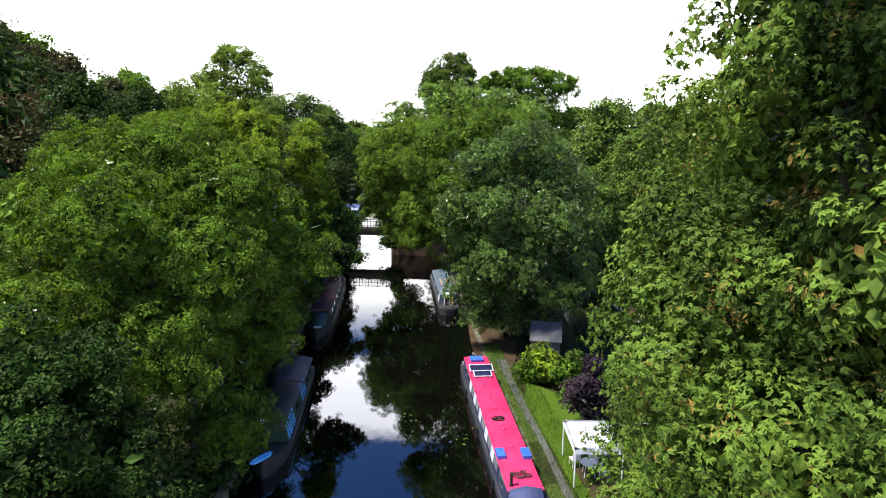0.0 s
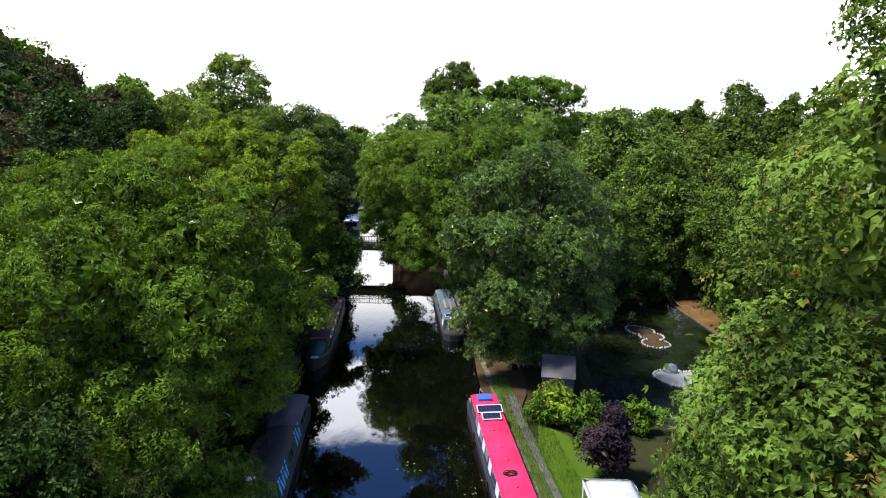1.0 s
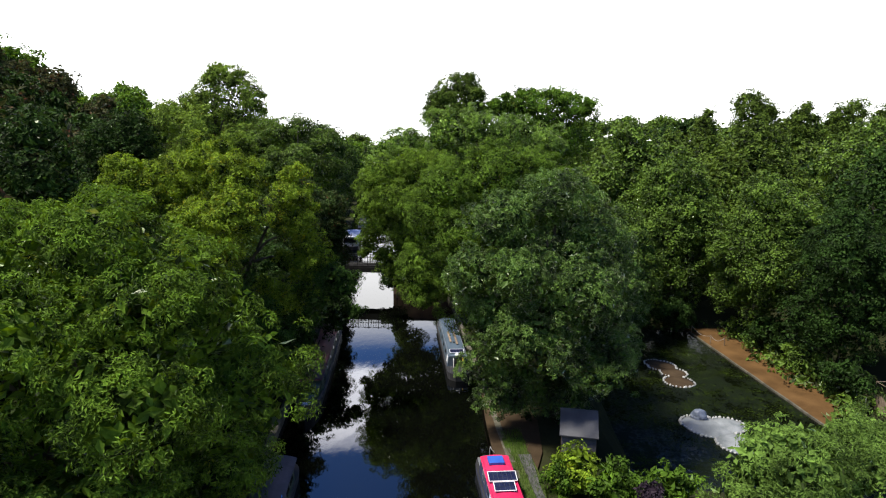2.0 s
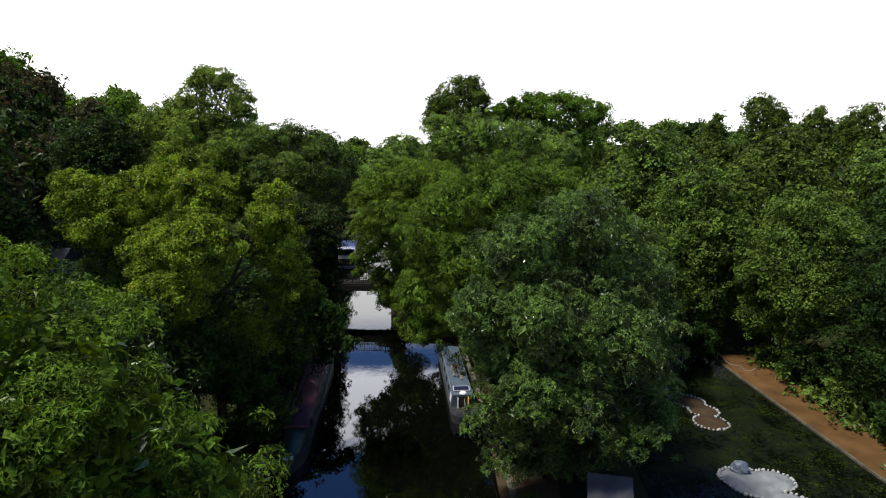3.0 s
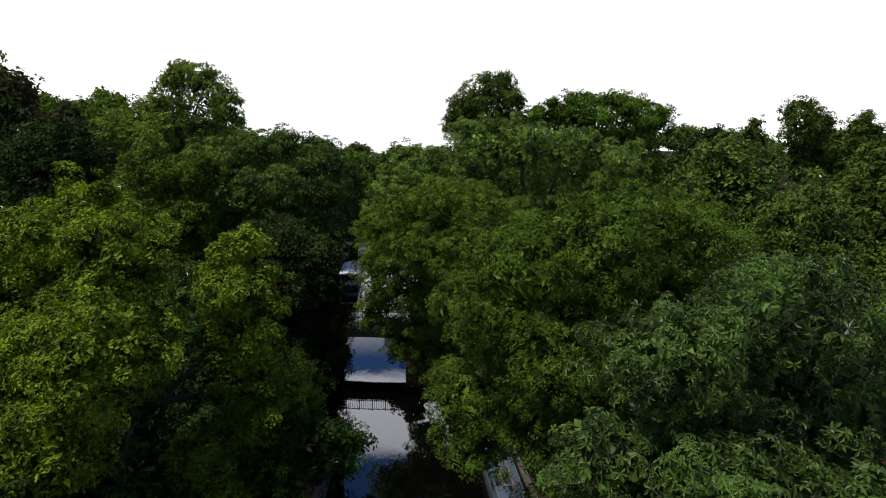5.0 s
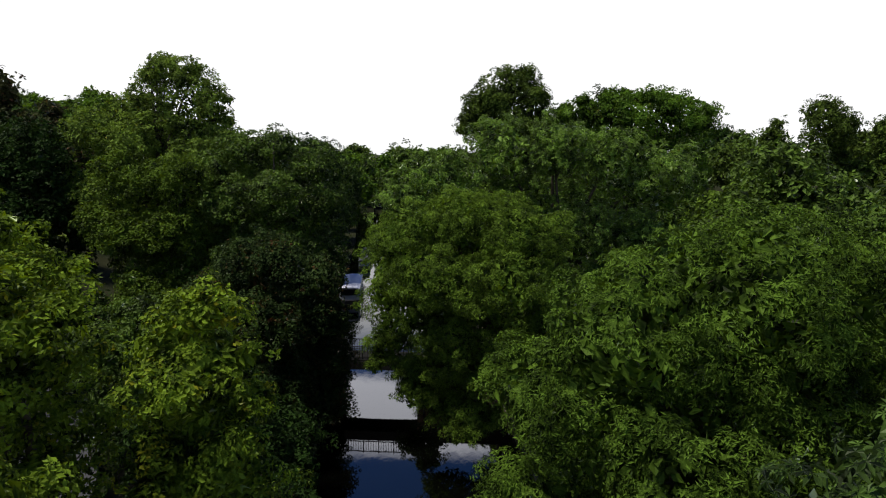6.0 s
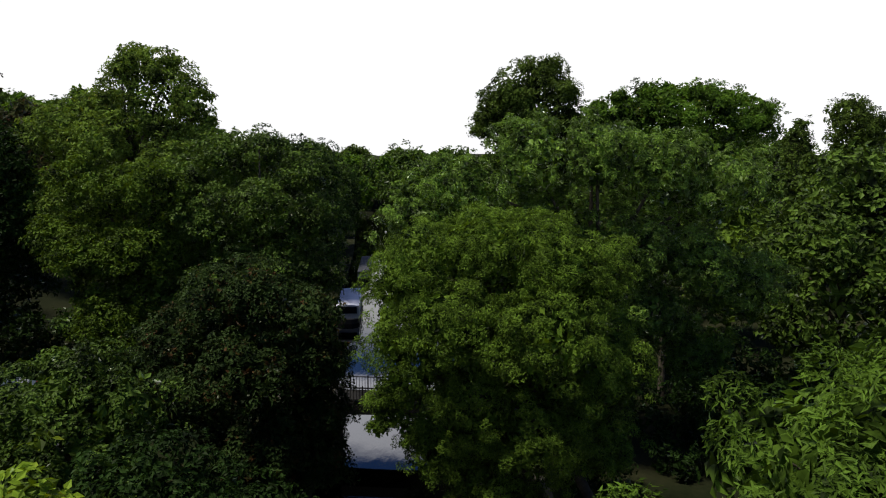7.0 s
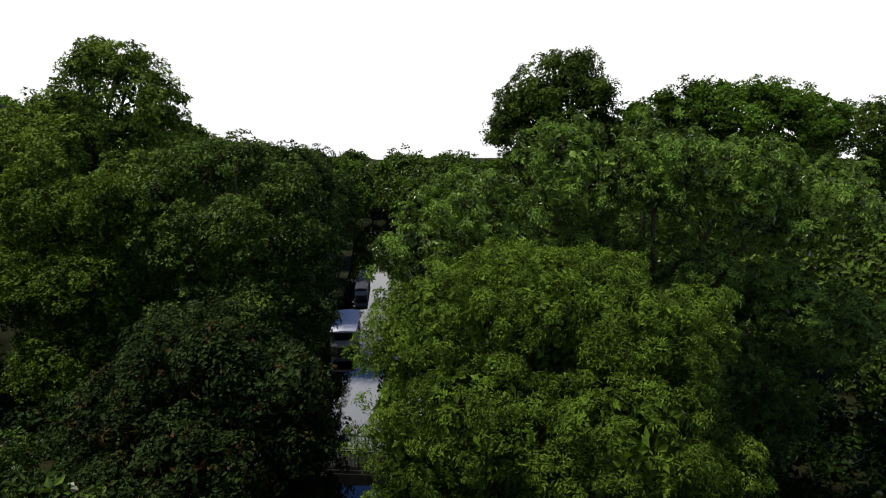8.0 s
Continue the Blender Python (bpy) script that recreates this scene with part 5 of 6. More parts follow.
def red_boat():
    s0, ln = 21.6, 21.2
    b = empty("narrowboat", at_canal(6.70, s0), "long narrowboat with a bright red roof and navy sides", "boat", "moored boats")
    part("hull", boat_hull(ln, 1.04, 2.6, 1.2), M_HULL, b, "black steel hull")
    strake(b, ln, 1.04, 0.5, M_NAVY)
    y0, y1 = 2.55, 19.3
    part("cabin", boat_cabin(y0, y1), M_NAVY, b, "navy painted cabin sides")
    part("roof", boat_roof(y0 - 0.05, y1 + 0.1), M_RED, b, "red painted roof, slightly worn")
    rails(b, y0 + 0.2, y1 - 0.2, 1.60, 0.80, M_RED, "red grab rail")
    for y in (4.0, 5.6, 7.6, 9.8, 12.2, 14.4, 16.2, 17.8):
        for sd in (-1, 1):
            side_window(b, sd, y, 0.95, 0.46, 1.14, M_STEEL, M_GLASS, half_at)
    # pale panels between the windows paint in the sky's reflection on glass
    for y in (6.6, 8.7, 11.0, 13.3, 15.3):
        for sd in (-1, 1):
            part("window_reflection", a_box(-0.01, -0.42, -0.3, 0.012, 0.42, 0.3), M_REFLECTION, b, "pale blue panel imitating sky reflected in a window", m=pose(sd * half_at(1.08), y, 1.08, 0, -sd * 7, 0))
    solar_panel(b, 0.02, 16.75, 1.75, 1.62, 0.78, 6, 3, 12)
    solar_panel(b, -0.02, 15.75, 1.74, 1.2, 0.72, 4, 2, 10)
    roof_box(b, -0.5, 18.2, 0.42, 19.0, 1.62, 0.16, M_BLUE, "bright blue hatch cover")
    roof_box(b, -0.86, 5.15, -0.42, 5.95, 1.56, 0.22, M_BLUE, "bright blue roof box")
    roof_box(b, 0.42, 5.05, 0.86, 5.9, 1.56, 0.22, M_BLUE, "bright blue roof box")
    coil("rope_coil", b, -0.05, 9.35, 1.63, 0.34, M_IRON, "dark coiled rope on the roof", 3, 3)
    coil("rope_coil", b, 0.05, 3.55, 1.63, 0.40, M_ROPE, "heap of dark rope on the roof", 4, 4)
    chimney(b, -0.62, 2.85, 1.58, 0.6)
    for x, y in ((-0.2, 14.2), (-0.1, 12.2), (0.02, 8.2), (0.05, 6.3), (0.0, 10.8)):
        mushroom_vent(b, x, y, 1.60, M_RED)
    # cratch cover over the fore deck
    bm = bmesh.new()
    rings = []
    for i in range(7):
        y = 0.9 + 1.65 * i / 6
        h = 0.72 + 0.85 * (i / 6) ** 0.6
        w = 0.45 + 0.42 * (i / 6) ** 0.5
        rings.append([(-w, y, 0.66), (w, y, 0.66), (w * 0.9, y, h), (0.0, y, h + 0.16), (-w * 0.9, y, h)])
    part("canvas_cover", loft(bm, rings), M_BLUECANVAS, b, "blue canvas cover over the fore deck", True)
    bm = bmesh.new()
    box(bm, -0.8, 19.35, 0.58, 0.8, 20.9, 0.66, 0.02)
    part("stern_deck", bm, M_STEEL, b)
    tiller(b, 20.7, 1)
    part("cabin_door", a_box(-0.35, 19.28, 0.7, 0.35, 19.36, 1.46, 0.01), M_RED, b, "red stern doors")
    for y in (5.0, 10.5, 16.0):
        bm = bmesh.new()
        tube(bm, (-1.08, y, 0.55), (-1.1, y, 0.1), 0.07, seg=10)
        part("fender", bm, M_RUBBER, b, "black hanging fender")


def grey_boat():
    s0, ln = 56.4, 16.4
    b = empty("narrowboat", at_canal(6.30, s0), "slate-grey narrowboat with open stern doors", "boat", "moored boats")
    part("hull", boat_hull(ln, 1.04, 2.4, 1.0, flip=True), M_HULL, b, "black steel hull")
    strake(b, ln, 1.04, 0.5, M_HULL)
    y0, y1 = 2.0, 13.6
    part("cabin", boat_cabin(y0, y1), M_SLATEBLUE, b, "blue-grey cabin sides")
    part("roof", boat_roof(y0 - 0.05, y1 + 0.1), M_SLATEBLUE, b, "slate-grey painted roof")
    rails(b, y0 + 0.2, y1 - 0.2, 1.60, 0.80, M_STEEL, "pale grab rail")
    for y in (4.6, 6.6, 8.8, 11.0, 12.6):
        for sd in (-1, 1):
            side_window(b, sd, y, 0.9, 0.42, 1.14, M_GREY, M_GLASS, half_at)
    for sd in (-1,):
        part("side_hatch", a_box(-0.01, -0.4, -0.32, 0.02, 0.4, 0.32), M_WHITE, b, "open white side hatch", m=pose(sd * half_at(1.1), 2.85, 1.1, 0, -sd * 7, 0))
    solar_panel(b, 0.0, 3.0, 1.68, 1.3, 0.8, 4, 2, 4)
    bm = bmesh.new()
    box(bm, -0.82, 1.93, 1.40, 0.82, 2.0, 1.60, 0.01)
    part("cabin_front", bm, M_SLATEBLUE, b, "blue-grey cabin end board")
    part("roof_bowl", tube(bmesh.new(), (0.05, 2.25, 1.62), (0.05, 2.25, 1.70), 0.30, 0.24, 14), M_WHITE, b, "white bowl on the roof")
    # no opening is cut: a black sheet paints the dark inside the doorway
    part("doorway", a_box(-0.34, 1.96, 0.5, 0.36, 2.01, 1.42), M_HULL, b, "black sheet standing for the dark of an open doorway")
    part("door", a_box(-0.36, 1.5, 0.62, -0.33, 1.95, 1.42), M_WHITE, b, "white inside of an open door", m=pose(-0.05, 0, 0))
    part("door", a_box(0.33, 1.5, 0.62, 0.36, 1.95, 1.42), M_YELLOW, b, "yellow inside of an open door", m=pose(0.08, 0, 0.04))
    part("stern_rail", tube(tube(tube(bmesh.new(), (-0.75, 0.5, 0.6), (-0.75, 0.5, 1.15), 0.02, seg=6), (0.75, 0.5, 0.6), (0.75, 0.5, 1.15), 0.02, seg=6), (-0.75, 0.5, 1.15), (0.75, 0.5, 1.15), 0.02, seg=6), M_STEEL, b)
    tiller(b, 0.75, -1)
    for i, (x, y, l) in enumerate(((-0.3, 7.2, 3.2), (0.25, 6.8, 3.8))):
        bm = bmesh.new()
        box(bm, x - 0.1, y - l / 2, 1.66, x + 0.1, y + l / 2, 1.71, 0.01)
        part("gangplank", bm, M_TIMBER, b, "plank lying on the roof")
    chimney(b, 0.5, 9.8, 1.58, 0.45)
    for y in (5.6, 10.4):
        mushroom_vent(b, 0, y, 1.60, M_IRON)


def maroon_boat():
    s0, ln = 49.9, 21.2
    b = empty("narrowboat", at_canal(-5.95, s0), "dark narrowboat with a faded maroon roof", "boat", "moored boats")
    part("hull", boat_hull(ln, 1.04, 3.0, 1.2), M_HULL, b, "black steel hull")
    strake(b, ln, 1.04, 0.5, M_GREY)
    bm = bmesh.new()
    for sd in (-1, 1):
        box(bm, sd * 0.99 - 0.035, 2.9, 0.60, sd * 0.99 + 0.035, 19.8, 0.66, 0.01)
    part("gunwale", bm, M_GREY, b, "pale worn gunwale")
    y0, y1 = 3.9, 19.0
    part("cabin", boat_cabin(y0, y1), M_DGREEN, b, "dark green cabin sides")
    part("roof", boat_roof(y0 - 0.05, y1 + 0.1), M_MAROON, b, "faded maroon roof")
    rails(b, y0 + 0.2, y1 - 0.2, 1.60, 0.80, M_MAROON, "maroon grab rail")
    for y in (5.4, 7.6, 10.2, 12.8, 15.2, 17.4):
        for sd in (-1, 1):
            side_window(b, sd, y, 0.8, 0.4, 1.14, M_IRON, M_GLASS, half_at)
    bm = bmesh.new()
    box(bm, -0.55, 7.5, 1.62, -0.42, 13.5, 1.68, 0.01)
    part("boat_pole", bm, M_IRON, b, "dark pole lying on the roof")
    part("bow_step", a_box(-0.25, 0.35, 0.98, 0.35, 0.75, 1.03, 0.01), M_WHITE, b, "pale step on the bow")
    bm = bmesh.new()
    rings = []
    for i in range(6):
        y = 1.0 + 2.9 * i / 5
        w = 0.35 + 0.5 * (i / 5) ** 0.5
        h = 0.85 + 0.5 * (i / 5)
        rings.append([(-w, y, 0.66), (w, y, 0.66), (w * 0.85, y, h), (0, y, h + 0.12), (-w * 0.85, y, h)])
    part("canvas_cover", loft(bm, rings), M_DGREEN, b, "dark green canvas cover over the bow", True)
    chimney(b, 0.5, 15.5, 1.58, 0.4)
    for y in (6.2, 11.6, 16.4):
        mushroom_vent(b, 0.05, y, 1.60, M_IRON)
    tiller(b, 20.6, 1)


def tarped_boat():
    s0, ln = 28.4, 14.4
    b = empty("narrowboat", at_canal(-6.10, s0), "black narrowboat draped with blue-striped tarpaulin", "boat", "moored boats")
    part("hull", boat_hull(ln, 1.04, 2.6, 1.2), M_HULL, b, "black steel hull")
    strake(b, ln, 1.04, 0.5, M_HULL)
    y0, y1 = 2.6, 12.4
    part("cabin", boat_cabin(y0, y1), M_DGREEN, b, "dark green cabin sides")
    part("roof", boat_roof(y0 - 0.05, 8.8), M_HULL, b, "black painted roof")
    part("tarpaulin", boat_roof(8.8, y1 + 0.8, 0.95, 1.5, 0.2), M_LILAC, b, "grey-lilac tarpaulin over the stern half")
    rng = random.Random(8)
    for y in (2.9, 3.35, 3.8, 4.3, 4.8, 8.0, 8.6, 9.2):
        part("blue_strip", a_box(-0.012, -0.08, -0.62, 0.016, 0.08, 0.62, 0.008), M_CYAN, b, "bright blue tarpaulin strip", m=pose(half_at(1.15) + 0.01, y, 1.12, rng.uniform(18, 34), -7, 0))
    part("paddle_board", loft(bmesh.new(), [[(-0.14 * k, y * 0.55, z), (0.14 * k, y * 0.55, z), (0.14 * k, y * 0.55, z + 0.09), (-0.14 * k, y * 0.55, z + 0.09)] for k, y, z in ((0.2, -0.7, 1.02), (0.8, -0.5, 1.0), (1, 0.3, 1.0), (0.8, 0.6, 1.0), (0.3, 0.85, 1.02))]), M_CYAN, b, "bright blue board across the bow", m=pose(-0.1, 0.2, 0.0, 0, 0, -38) @ Matrix.Diagonal((1.5, 1.6, 1.0, 1)))
    bm = bmesh.new()
    bmesh.ops.create_uvsphere(bm, u_segments=16, v_segments=8, radius=0.32, matrix=pose(-0.75, 3.2, 1.62) @ Matrix.Diagonal((1.2, 0.9, 0.28, 1)))
    part("fender_ball", bm, M_PINK, b, "pale pink upturned tub", True)
    for y in (6.2, 10.4, 11.5):
        side_window(b, 1, y, 0.8, 0.4, 1.14, M_IRON, M_GLASS, half_at)
    chimney(b, -0.4, 6.6, 1.56, 0.4)
    tiller(b, 13.7, 1)


def white_boat(u, s0, ln, half, mat, label, z1=2.35):
    b = empty("wide_boat", at_canal(u, s0), label, "boat", "boats beyond the bridge")
    part("hull", boat_hull(ln, half, 2.0, 1.0, flip=True), M_HULL, b, "dark steel hull")
    bm = loft(bmesh.new(), [[(-half * 0.95, y, 0.6), (half * 0.95, y, 0.6), (half * 0.9, y, z1), (-half * 0.9, y, z1)] for y in (0.6, 0.65, ln - 2.6, ln - 2.5)])
    part("cabin", bm, M_WHITE, b, "white cabin sides")
    part("roof", boat_roof(0.4, ln - 2.3, half * 0.98, z1, 0.14), mat, b)
    part("green_band", a_box(half * 0.935, 0.9, 1.25, half * 0.955, ln - 3, 1.5), M_SEAGREEN, b, "sea green painted band")
    part("front_screen", a_box(-half * 0.8, 0.57, 1.3, half * 0.8, 0.61, z1 - 0.15), M_GLASS, b, "dark glazed cabin end")
    for i in range(5):
        y = 1.8 + i * (ln - 5.5) / 4
        part("window", a_box(half * 0.92, y - 0.5, 1.6, half * 0.945, y + 0.5, 2.1), M_GLASS, b, "dark cabin window")


red_boat()
grey_boat()
maroon_boat()
tarped_boat()
white_boat(-7.9, 122.8, 13.0, 1.55, M_PALEROOF, "wide white canal boat beyond the bridge")
white_boat(-7.0, 149.5, 19.0, 1.05, M_GREY, "grey-roofed canal boat beyond the bridge", 1.6)


# ---- footbridge ----
def footbridge():
    b = empty("footbridge", pose(-15.6, 88.1, 0), "iron footbridge with dark railings on brick abutments", "bridge")
    x0, x1 = -4.2, 3.4
    part("deck", a_box(x0, -1.25, 3.62, x1, 1.25, 3.82, 0.02), M_IRON, b, "dark weathered deck")
    for y in (-1.2, 1.2):
        bm = bmesh.new()
        n = 12
        rings = []
        for i in range(n + 1):
            x = x0 + (x1 - x0) * i / n
            k = (2 * i / n - 1)
            zb = 2.92 - 0.10 * k * k
            rings.append([(x, y - 0.14, zb), (x, y + 0.14, zb), (x, y + 0.14, 3.62), (x, y - 0.14, 3.62)])
        part("girder", loft(bm, rings), M_IRON, b, "dark iron girder")
    for y in (-1.12, 1.12):
        for z in (4.93, 3.98):
            part("handrail" if z > 4.5 else "bottom_rail", a_box(x0 - 0.3, y - 0.04, z - 0.035, x1 + 0.3, y + 0.04, z + 0.035, 0.01), M_IRON, b)
        x = x0 - 0.2
        i = 0
        post = a_box(-0.045, -0.045, 3.82, 0.045, 0.045, 5.05, 0.01)
        pm = bpy.data.meshes.new("post")
        post.to_mesh(pm)
        post.free()
        pm.materials.append(M_IRON)
        bar = tube(bmesh.new(), (0, 0, 3.98), (0, 0, 4.93), 0.022, seg=6)
        rm = bpy.data.meshes.new("baluster")
        bar.to_mesh(rm)
        bar.free()
        rm.materials.append(M_IRON)
        while x < x1 + 0.25:
            put("post" if i % 6 == 0 else "baluster", pm if i % 6 == 0 else rm, b, m=pose(x, y, 0))
            x += 0.23
            i += 1


footbridge()


def abutment(x0, x1, y0, y1, top):
    """Brick abutment: courses of single bricks on the canal-facing front, a cap on top."""
    root = new("abutment")
    tagged(root, "brick bridge abutment standing in the canal", "abutment", kind="structure")
    part("core", a_box(x0, y0, -1.5, x1, y1, top), M_BRICK, root)
    part("cap", a_box(x0 - 0.06, y0 - 0.06, top, x1 + 0.06, y1 + 0.06, top + 0.14, 0.02), M_COPING, root)


abutment(-12.3, -4.2, 86.6, 89.7, 3.5)
abutment(-24.0, -19.4, 86.6, 89.7, 3.5)


# ---- pond garden ----
ribbon("sand_path", [(pond_edge(q) + 2.3, q) for q in (40, 50, 60, 68, 78)], 4.5, -1.1, M_SAND, "sandy orange path beside the pond", "path", 0.3)
part_kerb = new("kerb")
tagged(part_kerb, "weathered narrow kerb along the pond", "kerb", kind="structure")
km = bpy.data.meshes.new("kerb_stone")
kb = a_box(-0.07, -0.445, -0.4, 0.07, 0.445, 0.25, 0.02)
kb.to_mesh(km)
kb.free()
km.materials.append(M_COPING)
for i in range(39):
    put("kerb_stone", km, part_kerb, m=pose(pond_edge(42 + i * 0.9) - 0.02 * math.sin(i), 42 + i * 0.9, -1.3, 0, 0, 6))


def island(name, lobes, z, soil, stones_r, seed, label):
    """A low island: soil mound with a ring of pale stones along its edge."""
    rng = np.random.default_rng(seed)
    cx = sum(l[0] for l in lobes) / len(lobes)
    cy = sum(l[1] for l in lobes) / len(lobes)
    root = empty(name, pose(cx, cy, -1.24), label, "island")
    # outline: union of discs, walked by angle from the middle of each disc
    pts = []
    for li, (x, y, r) in enumerate(lobes):
        n = int(2 * math.pi * r / 0.30)
        for i in range(n):
            a = 2 * math.pi * i / n
            p = (x + r * math.cos(a), y + r * math.sin(a))
            if all((p[0] - q[0]) ** 2 + (p[1] - q[1]) ** 2 > (q[2] * 0.97) ** 2 for lj, q in enumerate(lobes) if lj != li):
                pts.append(p)
    for li, (x, y, r) in enumerate(lobes):
        bm = bmesh.new()
        bmesh.ops.create_uvsphere(bm, u_segments=24, v_segments=8, radius=1, matrix=pose(x - cx, y - cy, -0.05 + 0.015 * li) @ Matrix.Diagonal((r, r, z, 1)))
        for v in bm.verts:
            v.co.z += 0.04 * noise.noise(v.co * 2.0)
        part("soil", bm, soil, root, smooth=True)
    shapes = []
    for k in range(4):
        bm = bmesh.new()
        bmesh.ops.create_icosphere(bm, subdivisions=1, radius=1)
        for v in bm.verts:
            v.co *= 1 + 0.25 * noise.noise(v.co * 1.7 + Vector((k * 3.1, 0, 0)))
        me = bpy.data.meshes.new("edge_stone")
        bm.to_mesh(me)
        bm.free()
        me.materials.append(M_STONE)
        shapes.append(me)
    for p in pts:
        s = stones_r * rng.uniform(0.7, 1.25)
        put("stone", shapes[rng.integers(0, 4)], root, m=pose(p[0] - cx + rng.normal(0, 0.03), p[1] - cy + rng.normal(0, 0.03), 0.08, *rng.uniform(0, 360, 3)) @ Matrix.Diagonal((s * 1.2, s, s * 0.8, 1)))
    return root


island("pond_island", [(17.9, 61.2, 1.35), (18.1, 63.4, 1.2), (17.5, 65.2, 1.35), (17.0, 65.9, 0.95)], 0.28, M_DIRT, 0.12, 3, "heart-shaped earth island edged with pale stones")
island("pond_island", [(17.4, 52.2, 1.8), (16.9, 52.6, 1.5), (18.9, 52.6, 1.3), (18.6, 49.6, 1.6)], 0.30, M_GRAVEL, 0.12, 4, "pale gravel island edged with white stones")


def pond_weed():
    """Floating weed in drifts on the pond."""
    rng = np.random.default_rng(91)
    c = np.stack([rng.uniform(9.5, 26.0, 420), rng.uniform(43.5, 75, 420)], 1)
    rad = rng.uniform(0.25, 0.9, 420)
    i = rng.integers(0, 420, 15000)
    q = c[i] + rng.normal(0, 1, (15000, 2)) * rad[i][:, None] * np.array([1.3, 0.7])
    q = q[(q[:, 0] > 9.0) & (q[:, 0] < pond_edge(q[:, 1]) - 0.2) & (q[:, 1] > 43) & (q[:, 1] < 77.5)]
    P = np.concatenate([q, np.full((len(q), 1), -1.215)], 1)
    v, f = leaves_at(rng, P, np.tile([0.0, 0.0, 4.0], (len(P), 1)), KITE, 0.14, 0.0)
    return tagged(put("pond_weed", fast_mesh("pond_weed", v, f, L_WEED)), "drifts of floating green weed on a pond", "pond weed", kind="stuff")


pond_weed()


def floating_leaves():
    """A few pale leaves drifting on the canal."""
    rng = np.random.default_rng(92)
    P = np.array([(x + rng.normal(0, 0.25), y + rng.normal(0, 0.4), 0.012) for x, y in ((-3.6, 34.7), (-3.2, 34.4), (-0.7, 32.8), (0.1, 32.7), (0.3, 31.9)) for _ in range(4)])
    v, f = leaves_at(rng, P, np.tile([0.0, 0.0, 6.0], (len(P), 1)), KITE, 0.2, 0.0)
    return tagged(put("floating_leaves", fast_mesh("floating_leaves", v, f, L_GREYWILLOW)), "pale fallen leaves floating on the canal", "leaves", kind="stuff")


floating_leaves()


def tarp_heap(x, y, z):
    bm = bmesh.new()
    bmesh.ops.create_icosphere(bm, subdivisions=3, radius=1, matrix=pose(0, 0, 0.35) @ Matrix.Diagonal((0.62, 0.55, 0.55, 1)))
    for v in bm.verts:
        k = 1 + 0.18 * noise.noise(v.co * 3.0) + 0.10 * noise.noise(v.co * 7.0)
        v.co = Vector((v.co.x * k, v.co.y * k, max(0.0, v.co.z * k)))
    return tagged(part("covered_heap", bm, M_TARP, m=pose(x, y, z), smooth=False), "crumpled blue tarpaulin over a heap on an island", "tarpaulin")


tarp_heap(17.0, 53.4, -1.22)


def rope_posts():
    b = empty("rope_barrier", pose(24.4, 74.2, -1.1), "low rope barrier at the end of the sandy path", "barrier")
    tops = []
    for x, y in ((-0.4, 2.0), (0.35, -1.8), (1.6, -2.4)):
        part("post", tube(bmesh.new(), (x, y, -0.2), (x, y, 0.95), 0.045, 0.04, 8), M_TIMBER, b)
        tops.append(Vector((x, y, 0.85)))
    for p, q in zip(tops, tops[1:]):
        bm = bmesh.new()
        pts = [p.lerp(q, i / 8) - Vector((0, 0, 0.45 * math.sin(math.pi * i / 8))) for i in range(9)]
        for a, c in zip(pts, pts[1:]):
            tube(bm, a, c, 0.02, seg=5)
        part("rope", bm, M_STONE, b, "pale sagging rope")


rope_posts()


def fruit_cage():
    b = empty("garden_cage", pose(32.2, 49.2, -1.2), "large garden cage of pale poles and netting", "cage")
    xs, ys, h = (0, 2.8, 5.6), (0, 2.5, 5.0, 7.5), 2.4
    for x in xs:
        for y in ys:
            part("post", tube(bmesh.new(), (x, y, -0.2), (x, y, h), 0.02, seg=8), M_TIMBER, b)
    for x in xs:
        part("rail", tube(bmesh.new(), (x, 0, h), (x, ys[-1], h), 0.02, seg=8), M_TIMBER, b)
    for y in ys:
        part("rail", tube(bmesh.new(), (0, y, h), (xs[-1], y, h), 0.02, seg=8), M_TIMBER, b)
    for y in ys[:-1]:
        part("brace", tube(bmesh.new(), (0, y, h), (xs[1], y + 2.5, h), 0.03, seg=8), M_STEEL, b)
    bm = bmesh.new()
    for i in range(38):
        y = 0.2 * i
        box(bm, -0.01, y, 0.0, 0.01, y + 0.17, 1.3 + 0.1 * math.sin(i))
    part("board_fence", bm, M_TIMBER, b, "grey weathered boards along the cage")
    return b


fruit_cage()


